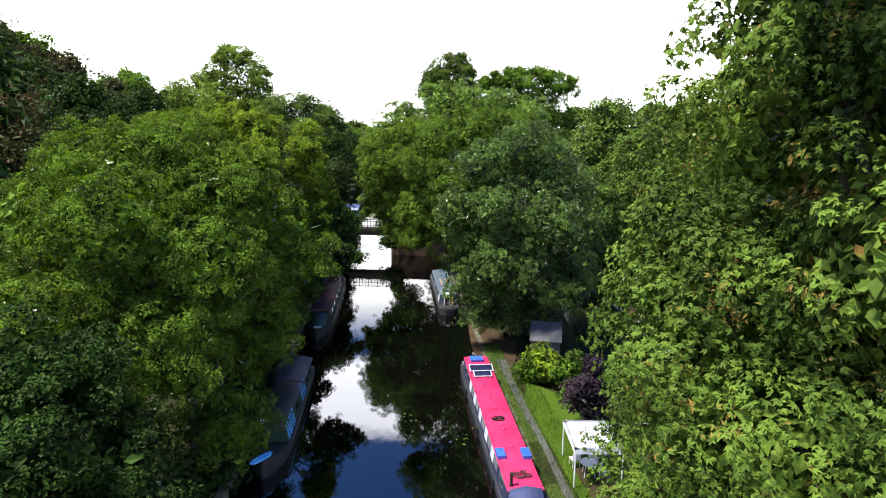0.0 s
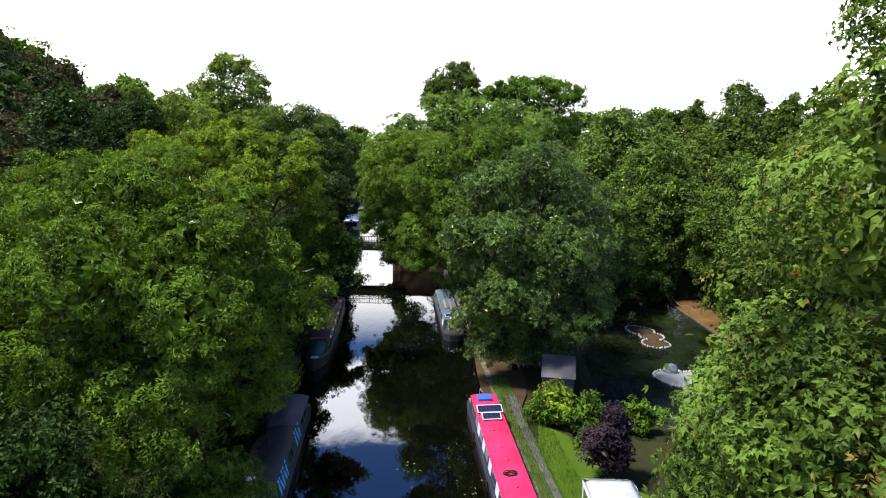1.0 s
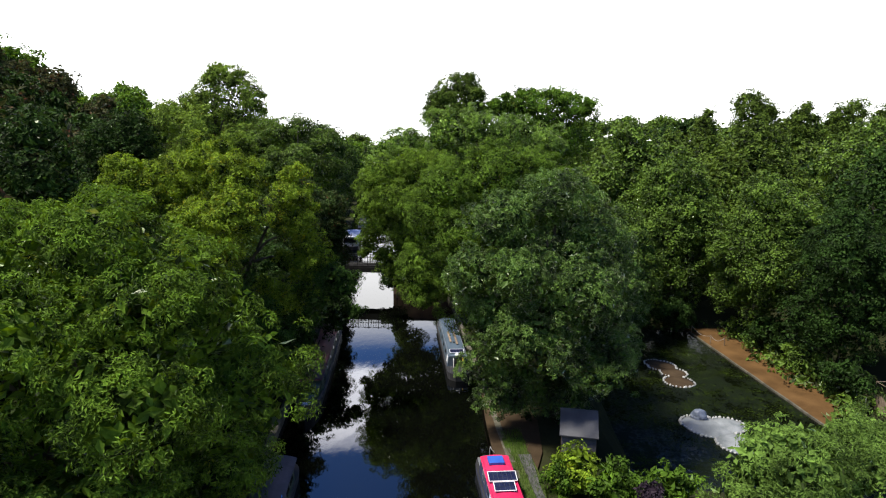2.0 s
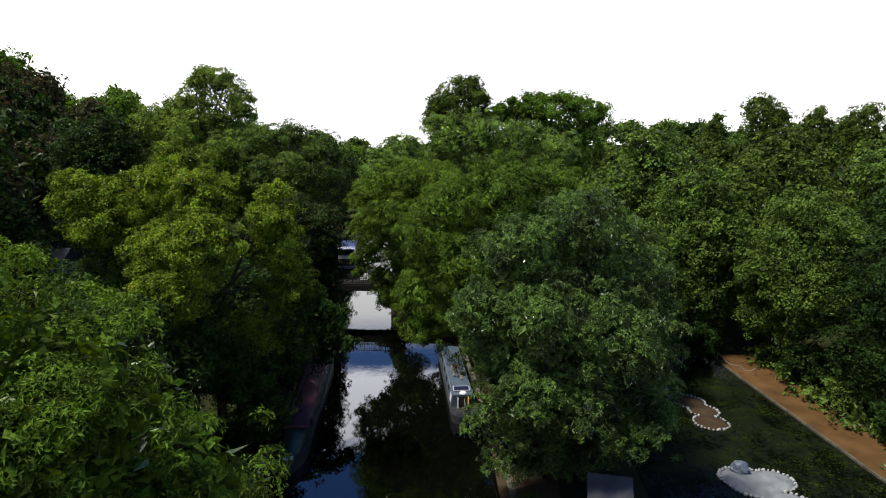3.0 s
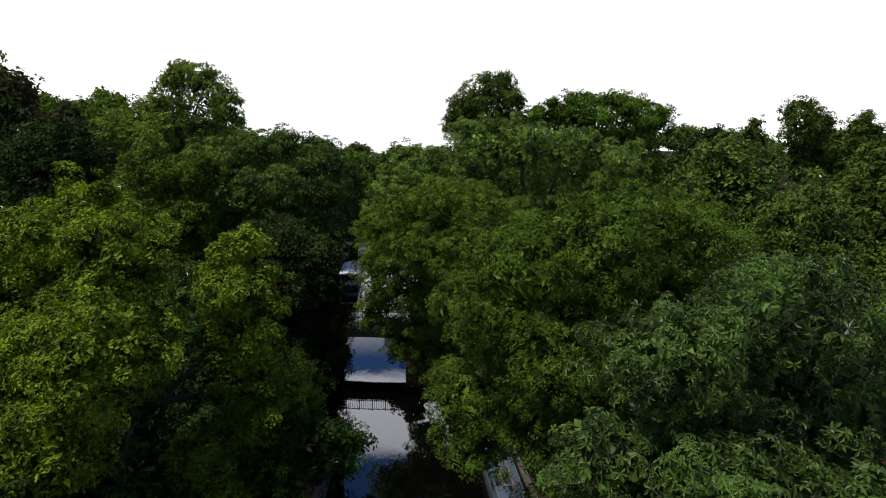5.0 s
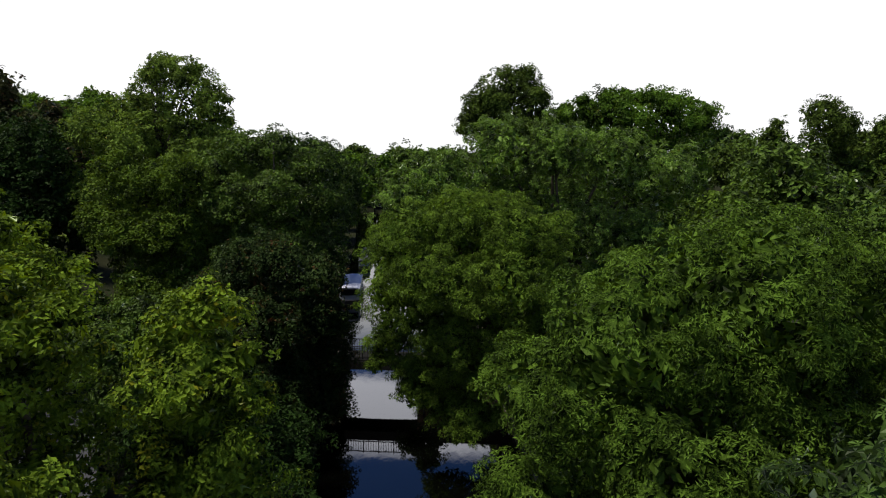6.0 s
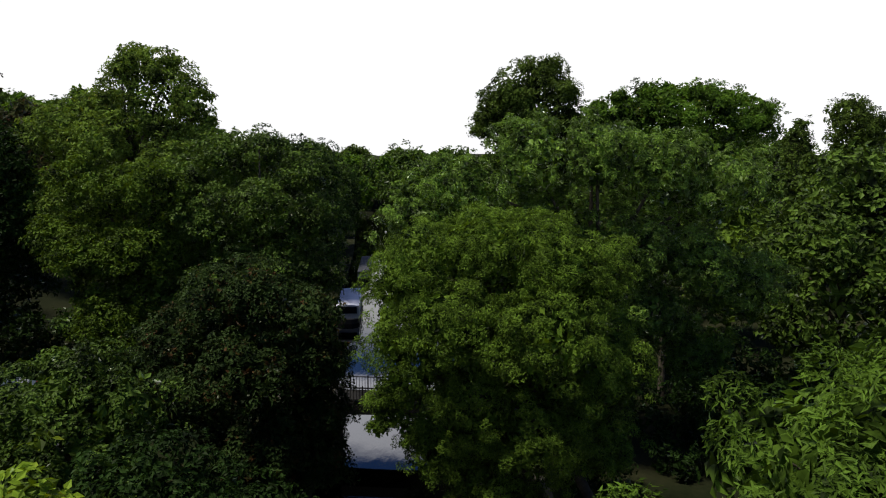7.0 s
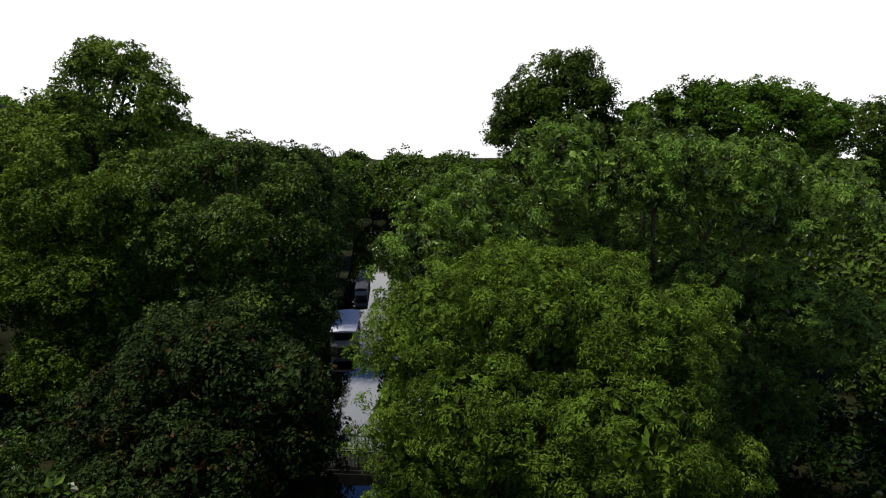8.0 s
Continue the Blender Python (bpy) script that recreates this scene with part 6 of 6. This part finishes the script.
def shed():
    b = empty("garden_shed", pose(5.9, 43.2, 0.45, 0, 0, -8), "small brown timber shed with a grey felt roof", "shed")
    w, d, h0, h1 = 1.05, 0.72, 2.1, 3.1
    for nm, a in (("side_wall", (-w, -d, 0, -w + 0.05, d)), ("side_wall", (w - 0.05, -d, 0, w, d))):
        x0, y0, _, x1, y1 = a
        n = 9
        wall = part(nm, a_box(x0 + 0.01, y0, 0, x1 - 0.01, y1, h0), M_BROWNWOOD, b)
        for i in range(n):
            part("board", a_box(x0 - 0.012, y0, h0 * i / n + 0.006, x1 + 0.012, y1, h0 * (i + 1) / n - 0.006), M_BROWNWOOD, wall)
    for y in (-d, d - 0.05):
        wall = part("end_wall", a_box(-w + 0.05, y + 0.01, 0, w - 0.05, y + 0.04, h0), M_FELT if y < 0 else M_BROWNWOOD, b)
        for i in range(9):
            part("board", a_box(-w, y - 0.012, h0 * i / 9 + 0.006, w, y + 0.062, h0 * (i + 1) / 9 - 0.006), M_GREYWOOD, wall)
    bm = loft(bmesh.new(), [[(x, -d - 0.15, z0), (x, d + 0.15, z1), (x, d + 0.15, z1 + 0.06), (x, -d - 0.15, z0 + 0.06)] for x, z0, z1 in ((-w - 0.12, h0 - 0.02, h1), (w + 0.12, h0 - 0.02, h1))])
    part("roof", bm, M_FELT, b, "grey felt roof")


shed()


def gazebo():
    """Party tent: four legs, frame, pitched canvas roof with scalloped sides."""
    b = empty("garden_gazebo", pose(6.65, 28.2, 0.63, 0, 0, 3), "white canvas party gazebo on the lawn", "gazebo")
    w, d, h = 1.15, 1.5, 2.0
    for sx in (-1, 1):
        for sy in (-1, 1):
            part("leg", tube(bmesh.new(), (sx * w, sy * d, 0), (sx * w, sy * d, h), 0.035, seg=8), M_WHITE, b)
    for sy in (-1, 1):
        part("rail", tube(bmesh.new(), (-w, sy * d, h), (w, sy * d, h), 0.025, seg=6), M_WHITE, b)
    for sx in (-1, 1):
        part("rail", tube(bmesh.new(), (sx * w, -d, h), (sx * w, d, h), 0.025, seg=6), M_WHITE, b)
    bm = bmesh.new()
    n = 8
    g = [[bm.verts.new((-w - 0.05 + (2 * w + 0.1) * i / n, -d - 0.05 + (2 * d + 0.1) * j / n,
                        h + 0.03 + 0.30 * min(1 - abs(2 * i / n - 1), 1 - abs(2 * j / n - 1)) - 0.05 * noise.noise(Vector((i * 0.9, j * 0.9, 0))))) for j in range(n + 1)] for i in range(n + 1)]
    for i in range(n):
        for j in range(n):
            bm.faces.new((g[i][j], g[i + 1][j], g[i + 1][j + 1], g[i][j + 1]))
    bmesh.ops.solidify(bm, geom=bm.faces[:], thickness=0.012)
    part("canopy", bm, M_CANVAS, b, "white canvas roof", True)
    for sd, ax in ((-1, 0), (1, 0), (-1, 1), (1, 1)):
        L = d if ax else w
        rim = [-L + 2 * L * i / 20 for i in range(21)]
        rings = []
        for i, q in enumerate(rim):
            lo = h - 0.17 - 0.03 * abs(math.sin(i * math.pi / 4))
            e = sd * ((w if ax else d) + 0.05)
            ring = [(e - 0.006, lo), (e + 0.006, lo), (e + 0.006, h + 0.03), (e - 0.006, h + 0.03)]
            rings.append([(c, q, z) if ax else (q, c, z) for c, z in ring])
        bm = loft(bmesh.new(), rings)
        part("valance", bm, M_CANVAS, b)
    t = empty("garden_table", pose(6.5, 27.8, 0.63), "small white garden table under a gazebo", "table")
    part("tabletop", tube(bmesh.new(), (0, 0, 0.70), (0, 0, 0.74), 0.45, seg=20), M_WHITE, t)
    for a in range(4):
        c, s_ = math.cos(a * 1.571 + 0.8), math.sin(a * 1.571 + 0.8)
        part("leg", tube(bmesh.new(), (0.38 * c, 0.38 * s_, 0), (0.3 * c, 0.3 * s_, 0.70), 0.02, seg=6), M_WHITE, t)
    ch = empty("garden_chair", pose(5.9, 28.6, 0.63, 0, 0, 200), "white garden chair under a gazebo", "chair", "garden chairs")
    part("seat", a_box(-0.22, -0.22, 0.42, 0.22, 0.22, 0.46, 0.01), M_WHITE, ch)
    part("backrest", a_box(-0.22, 0.2, 0.46, 0.22, 0.24, 0.88, 0.01), M_WHITE, ch)
    for x in (-0.19, 0.19):
        for y in (-0.19, 0.19):
            part("leg", tube(bmesh.new(), (x, y, 0), (x, y, 0.42), 0.018, seg=6), M_WHITE, ch)
    copy_thing(ch, pose(7.2, 27.4, 0.63, 0, 0, 60))
    copy_thing(ch, pose(6.9, 28.7, 0.63, 0, 0, 150))


strip("terrace", 10.0, 11.6, 24.6, 27.4, 0.655, M_DIRT, "worn earth patch beside a gazebo", "terrace", 0.5, 0.1, 0.1)
gazebo()


# ---- shrubs by the lawn ----
def shrub(name, x, y, r, h, tmpl, size, mat, seed, label, tuft=0.5, n=7, ground=0.5):
    rng = np.random.default_rng(seed)
    return tree(name, x, y, auto_lobes(rng, x, y, r, ground - 0.2, ground + h, n, 0.5), tmpl, size, mat, seed, label, tuft=tuft, trunk=0.06, ground=ground)


shrub("hazel_shrub", 5.4, 40.2, 1.6, 2.5, KITE, 0.192, L_YELLOW, 201, "rounded yellow-green hazel shrub by the lawn")
shrub("laurel_shrub", 7.4, 38.6, 1.9, 2.5, KITE, 0.204, L_BRIGHT, 202, "leafy green laurel shrub by the lawn")
shrub("laurel_shrub", 4.4, 39.8, 0.9, 1.8, KITE, 0.18, L_BRIGHT, 203, "small bright green shrub beside the towpath")
shrub("purple_plum_shrub", 7.4, 33.2, 1.5, 4.6, KITE, 0.192, L_PURPLE, 204, "dark purple-leaved plum shrub")
shrub("laurel_shrub", 10.4, 39.4, 1.8, 2.0, KITE, 0.204, L_BRIGHT, 205, "leafy green laurel shrub near the pond")
shrub("willow_shrub", 14.6, 36.0, 3.2, 6.4, SLIM, 0.2, L_GREYWILLOW, 206, "feathery grey-green willow beside the lawn", tuft=0.7, n=10)
shrub("willow_shrub", 18.6, 38.8, 3.0, 5.6, SLIM, 0.2, L_GREYWILLOW, 207, "feathery grey-green willow beside the pond", tuft=0.7, n=9)
shrub("laurel_shrub", 11.6, 31.0, 2.0, 3.4, KITE, 0.204, L_DARK, 208, "dark green laurel behind the gazebo")
shrub("laurel_shrub", 9.4, 25.6, 1.2, 1.6, KITE, 0.168, L_YELLOW, 209, "low yellow-green shrub beside the gazebo")
shrub("willow_shrub", 22.5, 42.5, 2.6, 4.4, SLIM, 0.2, L_GREYWILLOW, 210, "feathery willow at the pond's corner", tuft=0.7)
shrub("hawthorn_shrub", -11.5, 84.6, 2.2, 4.8, KITE, 0.2, L_DARK, 231, "dark hawthorn bush against the bridge abutment", tuft=0.6)
shrub("hawthorn_shrub", -20.2, 84.6, 2.3, 4.0, KITE, 0.2, L_DARK, 232, "dark hawthorn bush leaning over the canal at the bridge", tuft=0.6)
shrub("lavender_shrub", 6.9, 36.6, 0.7, 1.0, SLIM, 0.286, L_GREYWILLOW, 211, "pale grey lavender at the lawn's edge", tuft=0.35)


shrub("laurel_shrub", 30.6, 58.5, 2.4, 3.6, KITE, 0.264, L_DARK, 212, "dark shrub beside the sandy path", tuft=0.7, ground=-1.2)
shrub("laurel_shrub", 29.8, 70.5, 2.4, 4.2, KITE, 0.264, L_DARK, 213, "dark shrub beside the sandy path", tuft=0.7, ground=-1.2)
shrub("laurel_shrub", 30.2, 64.5, 2.2, 3.4, KITE, 0.264, L_MID, 214, "green shrub beside the sandy path", tuft=0.7, ground=-1.2)
shrub("laurel_shrub", 22.0, 76.6, 2.4, 4.0, KITE, 0.264, L_DARK, 215, "dark shrub behind the pond", tuft=0.7, ground=-1.2)
shrub("laurel_shrub", 17.4, 77.2, 2.6, 4.4, KITE, 0.264, L_DARK, 216, "dark shrub behind the pond", tuft=0.7, ground=-1.2)


shrub("bramble_shrub", -30.5, 63.5, 2.6, 2.6, KITE, 0.264, L_DARK, 217, "dark bramble thicket beside the drive", tuft=0.7)
shrub("bramble_shrub", -33.0, 59.5, 2.6, 2.8, KITE, 0.264, L_MID, 218, "green bramble thicket beside the drive", tuft=0.7)
shrub("bramble_shrub", -27.0, 61.0, 2.6, 3.0, KITE, 0.264, L_DARK, 219, "dark bramble thicket beside the drive", tuft=0.7)
shrub("bramble_shrub", -38.5, 68.0, 2.6, 3.0, KITE, 0.264, L_DARK, 220, "dark bramble thicket beside the drive", tuft=0.7)
shrub("bramble_shrub", -43.0, 75.0, 3.0, 3.2, KITE, 0.264, L_DARK, 221, "dark bramble thicket beside the drive", tuft=0.7)


# ---- house, drive and cars beyond the left bank ----
def window_unit(parent, m, w, h):
    bm = bmesh.new()
    for a in ((-w / 2 - 0.06, -0.04, -h / 2 - 0.06, w / 2 + 0.06, 0.06, -h / 2), (-w / 2 - 0.06, -0.04, h / 2, w / 2 + 0.06, 0.06, h / 2 + 0.06), (-w / 2 - 0.06, -0.04, -h / 2, -w / 2, 0.06, h / 2), (w / 2, -0.04, -h / 2, w / 2 + 0.06, 0.06, h / 2), (-0.03, -0.03, -h / 2, 0.03, 0.05, h / 2)):
        box(bm, *a)
    wd = part("window", bm, M_WHITE, parent, "dark window in a white frame", m=m)
    for sx in (-1, 1):
        part("pane", a_box(min(sx * 0.03, sx * w / 2), -0.02, -h / 2, max(sx * 0.03, sx * w / 2), 0.0, h / 2), M_GLASS, wd)


def house(x, y, turn, w, d, eave, ridge, label, ground=0.8):
    b = empty("house", pose(x, y, ground, 0, 0, turn), label, "house")
    part("wall", a_box(-w / 2, -d / 2, -1.0, w / 2, d / 2, eave), M_RENDER, b, "white rendered wall")
    o = 0.4
    part("roof", loft(bmesh.new(), [[(xx, -d / 2 - o, eave - 0.12), (xx, -d / 2 - o, eave + 0.02), (xx, 0, ridge), (xx, d / 2 + o, eave + 0.02), (xx, d / 2 + o, eave - 0.12), (xx, 0, eave + 0.3)] for xx in (-w / 2 - o, w / 2 + o)]), M_SLATE, b, "dark slate pitched roof")
    for sx in (-1, 1):
        part("gable", loft(bmesh.new(), [[(sx * (w / 2 - 0.1 * k), -d / 2, eave), (sx * (w / 2 - 0.1 * k), d / 2, eave), (sx * (w / 2 - 0.1 * k), 0, ridge - 0.35)] for k in (0, 1)]), M_RENDER, b)
    ch = part("chimney", a_box(0.7 - w / 2, -0.45, ridge - 0.9, 1.6 - w / 2, 0.45, ridge + 1.1, 0.02), M_BRICK, b, "brick chimney stack")
    for i in (-1, 1):
        part("chimney_pot", tube(bmesh.new(), (1.15 - w / 2, i * 0.22, ridge + 1.1), (1.15 - w / 2, i * 0.22, ridge + 1.5), 0.13, 0.11, 10), M_BRICK, ch)
    n = max(2, int(w / 2.6))
    for z in ([1.4, 4.0] if eave > 4.5 else [1.4]):
        for i in range(n):
            xx = -w / 2 + w * (i + 0.5) / n
            window_unit(b, pose(xx, -d / 2 - 0.01, z), 1.1, 1.2)
    for z in ([1.4, 4.0] if eave > 4.5 else [1.4]):
        window_unit(b, pose(w / 2 + 0.01, -0.6, z, 0, 0, 90), 1.0, 1.2)
    part("door", a_box(-0.45, -d / 2 - 0.05, 0, 0.45, -d / 2 + 0.02, 2.05, 0.01), M_NAVY, b, "dark blue front door", m=pose(w / (2 * n) * (2 if n % 2 else 0.0) + w / n * 0.5 - w / n * 0.5, 0, 0))
    bm = bmesh.new()
    tube(bm, (-w / 2 - o, -d / 2 - o - 0.06, eave - 0.06), (w / 2 + o, -d / 2 - o - 0.06, eave - 0.06), 0.06, seg=8)
    tube(bm, (w / 2 - 0.1, -d / 2 - 0.06, -0.8), (w / 2 - 0.1, -d / 2 - 0.06, eave - 0.1), 0.045, seg=8)
    part("gutter", bm, M_IRON, b, "black gutter and downpipe")


house(-64.8, 92.6, 12, 11, 7.5, 3.3, 5.6, "white rendered house with a dark slate roof", 0.9)

ribbon("road", [(-31.5, 60), (-33.8, 68), (-36.5, 75), (-40.0, 81.5), (-44.5, 86.5), (-50, 90)], [8.0, 7.0, 5.0, 4.6, 6.0, 7.0], 0.95, M_TARMAC, "grey tarmac drive between trees", "drive", 0.5)


def car(x, y, turn, z, paint, label):
    b = empty("car", pose(x, y, z, 0, 0, turn), label, "car", "parked cars")
    prof = [(-2.1, 0.30), (-2.12, 0.62), (-1.95, 0.78), (-1.15, 0.90), (-0.45, 1.40), (0.75, 1.46), (1.55, 1.05), (2.02, 0.95), (2.1, 0.55), (2.05, 0.30)]
    rings = []
    for k, xs in ((-1, 0.80), (-0.96, 0.86), (0.96, 0.86), (1, 0.80)):
        rings.append([(k * (0.84 if z_ < 0.95 else 0.72), yy * (1 if abs(k) < 0.99 else 0.985), z_) for yy, z_ in prof])
    part("body", loft(bmesh.new(), rings), paint, b)
    part("windscreen", loft(bmesh.new(), [[(-0.66, y0, z0), (0.66, y0, z0), (0.62, y1, z1), (-0.62, y1, z1)] for y0, z0, y1, z1 in ((-1.14, 0.93, -0.50, 1.38), (-1.16, 0.95, -0.52, 1.40))]), M_GLASS, b, "dark windscreen")
    part("rear_window", loft(bmesh.new(), [[(-0.64, y0, z0), (0.64, y0, z0), (0.62, y1, z1), (-0.62, y1, z1)] for y0, z0, y1, z1 in ((1.50, 1.09, 0.84, 1.43), (1.52, 1.11, 0.86, 1.45))]), M_GLASS, b, "dark rear window")
    for sd in (-1, 1):
        part("side_window", a_box(sd * 0.78 - 0.02, -0.7, 0.98, sd * 0.78 + 0.02, 0.9, 1.32, 0.01), M_GLASS, b)
        for yy in (-1.3, 1.3):
            wv = part("wheel", tube(bmesh.new(), (sd * 0.68, yy, 0.31), (sd * 0.88, yy, 0.31), 0.31, seg=20), M_RUBBER, b, "black tyre")
            part("rim", tube(bmesh.new(), (sd * 0.87, yy, 0.31), (sd * 0.895, yy, 0.31), 0.19, seg=14), M_STEEL, wv)
        part("headlight", a_box(sd * 0.62 - 0.14, -2.13, 0.62, sd * 0.62 + 0.14, -2.04, 0.74, 0.02), M_WHITE, b)
        part("tail_light", a_box(sd * 0.66 - 0.1, 2.02, 0.75, sd * 0.66 + 0.1, 2.1, 0.9, 0.02), M_RED, b)


car(-47.2, 88.4, -60, 0.95, M_CARPAINT, "silver parked car on the drive")
car(-49.6, 92.2, -65, 0.95, M_SLATEBLUE, "blue-grey parked car on the drive")


def street_lamp(x, y, z0, z1):
    b = empty("street_lamp", pose(x, y, z0), "tall grey street lamp beside a house", "street lamp")
    part("pole", tube(tube(bmesh.new(), (0, 0, -0.5), (0, 0, 1.3), 0.10, seg=10), (0, 0, 1.3), (0, 0, z1 - z0), 0.065, 0.045, 10), M_STEEL, b)
    part("arm", tube(bmesh.new(), (0, 0, z1 - z0 - 0.03), (0.55, -0.1, z1 - z0 + 0.02), 0.035, seg=8), M_STEEL, b)
    part("lamp_head", a_box(0.45, -0.22, z1 - z0 - 0.06, 1.0, -0.02, z1 - z0 + 0.06, 0.03), M_GREY, b, "flat grey lamp head")


street_lamp(-66.2, 92.0, 0.9, 15.8)


def white_tub(x, y, z):
    bm = bmesh.new()
    rings = []
    for i in range(7):
        k = math.cos(i / 6 * 1.45) ** 0.6
        rings.append([(0.42 * k * math.cos(q * math.pi / 8), 0.30 * k * math.sin(q * math.pi / 8), 0.34 * math.sin(i / 6 * 1.45)) for q in range(16)])
    ob = part("upturned_tub", loft(bm, rings), M_WHITE, m=pose(x, y, z), smooth=True)
    tagged(ob, "small white upturned tub lying on a timber stand among shrubs", "tub")
    return ob


def tub_stand(x, y, z0, z1):
    b = empty("timber_stand", pose(x, y, z0), "low weathered timber stand under a tub", "stand")
    part("top", a_box(-0.45, -0.35, z1 - z0 - 0.05, 0.45, 0.35, z1 - z0, 0.01), M_TIMBER, b)
    for sx in (-0.4, 0.4):
        for sy in (-0.3, 0.3):
            part("leg", a_box(sx - 0.04, sy - 0.04, -0.1, sx + 0.04, sy + 0.04, z1 - z0 - 0.05, 0.005), M_TIMBER, b)


tub_stand(-32.90, 73.50, 0.5, 2.4)
white_tub(-32.90, 73.50, 2.402)
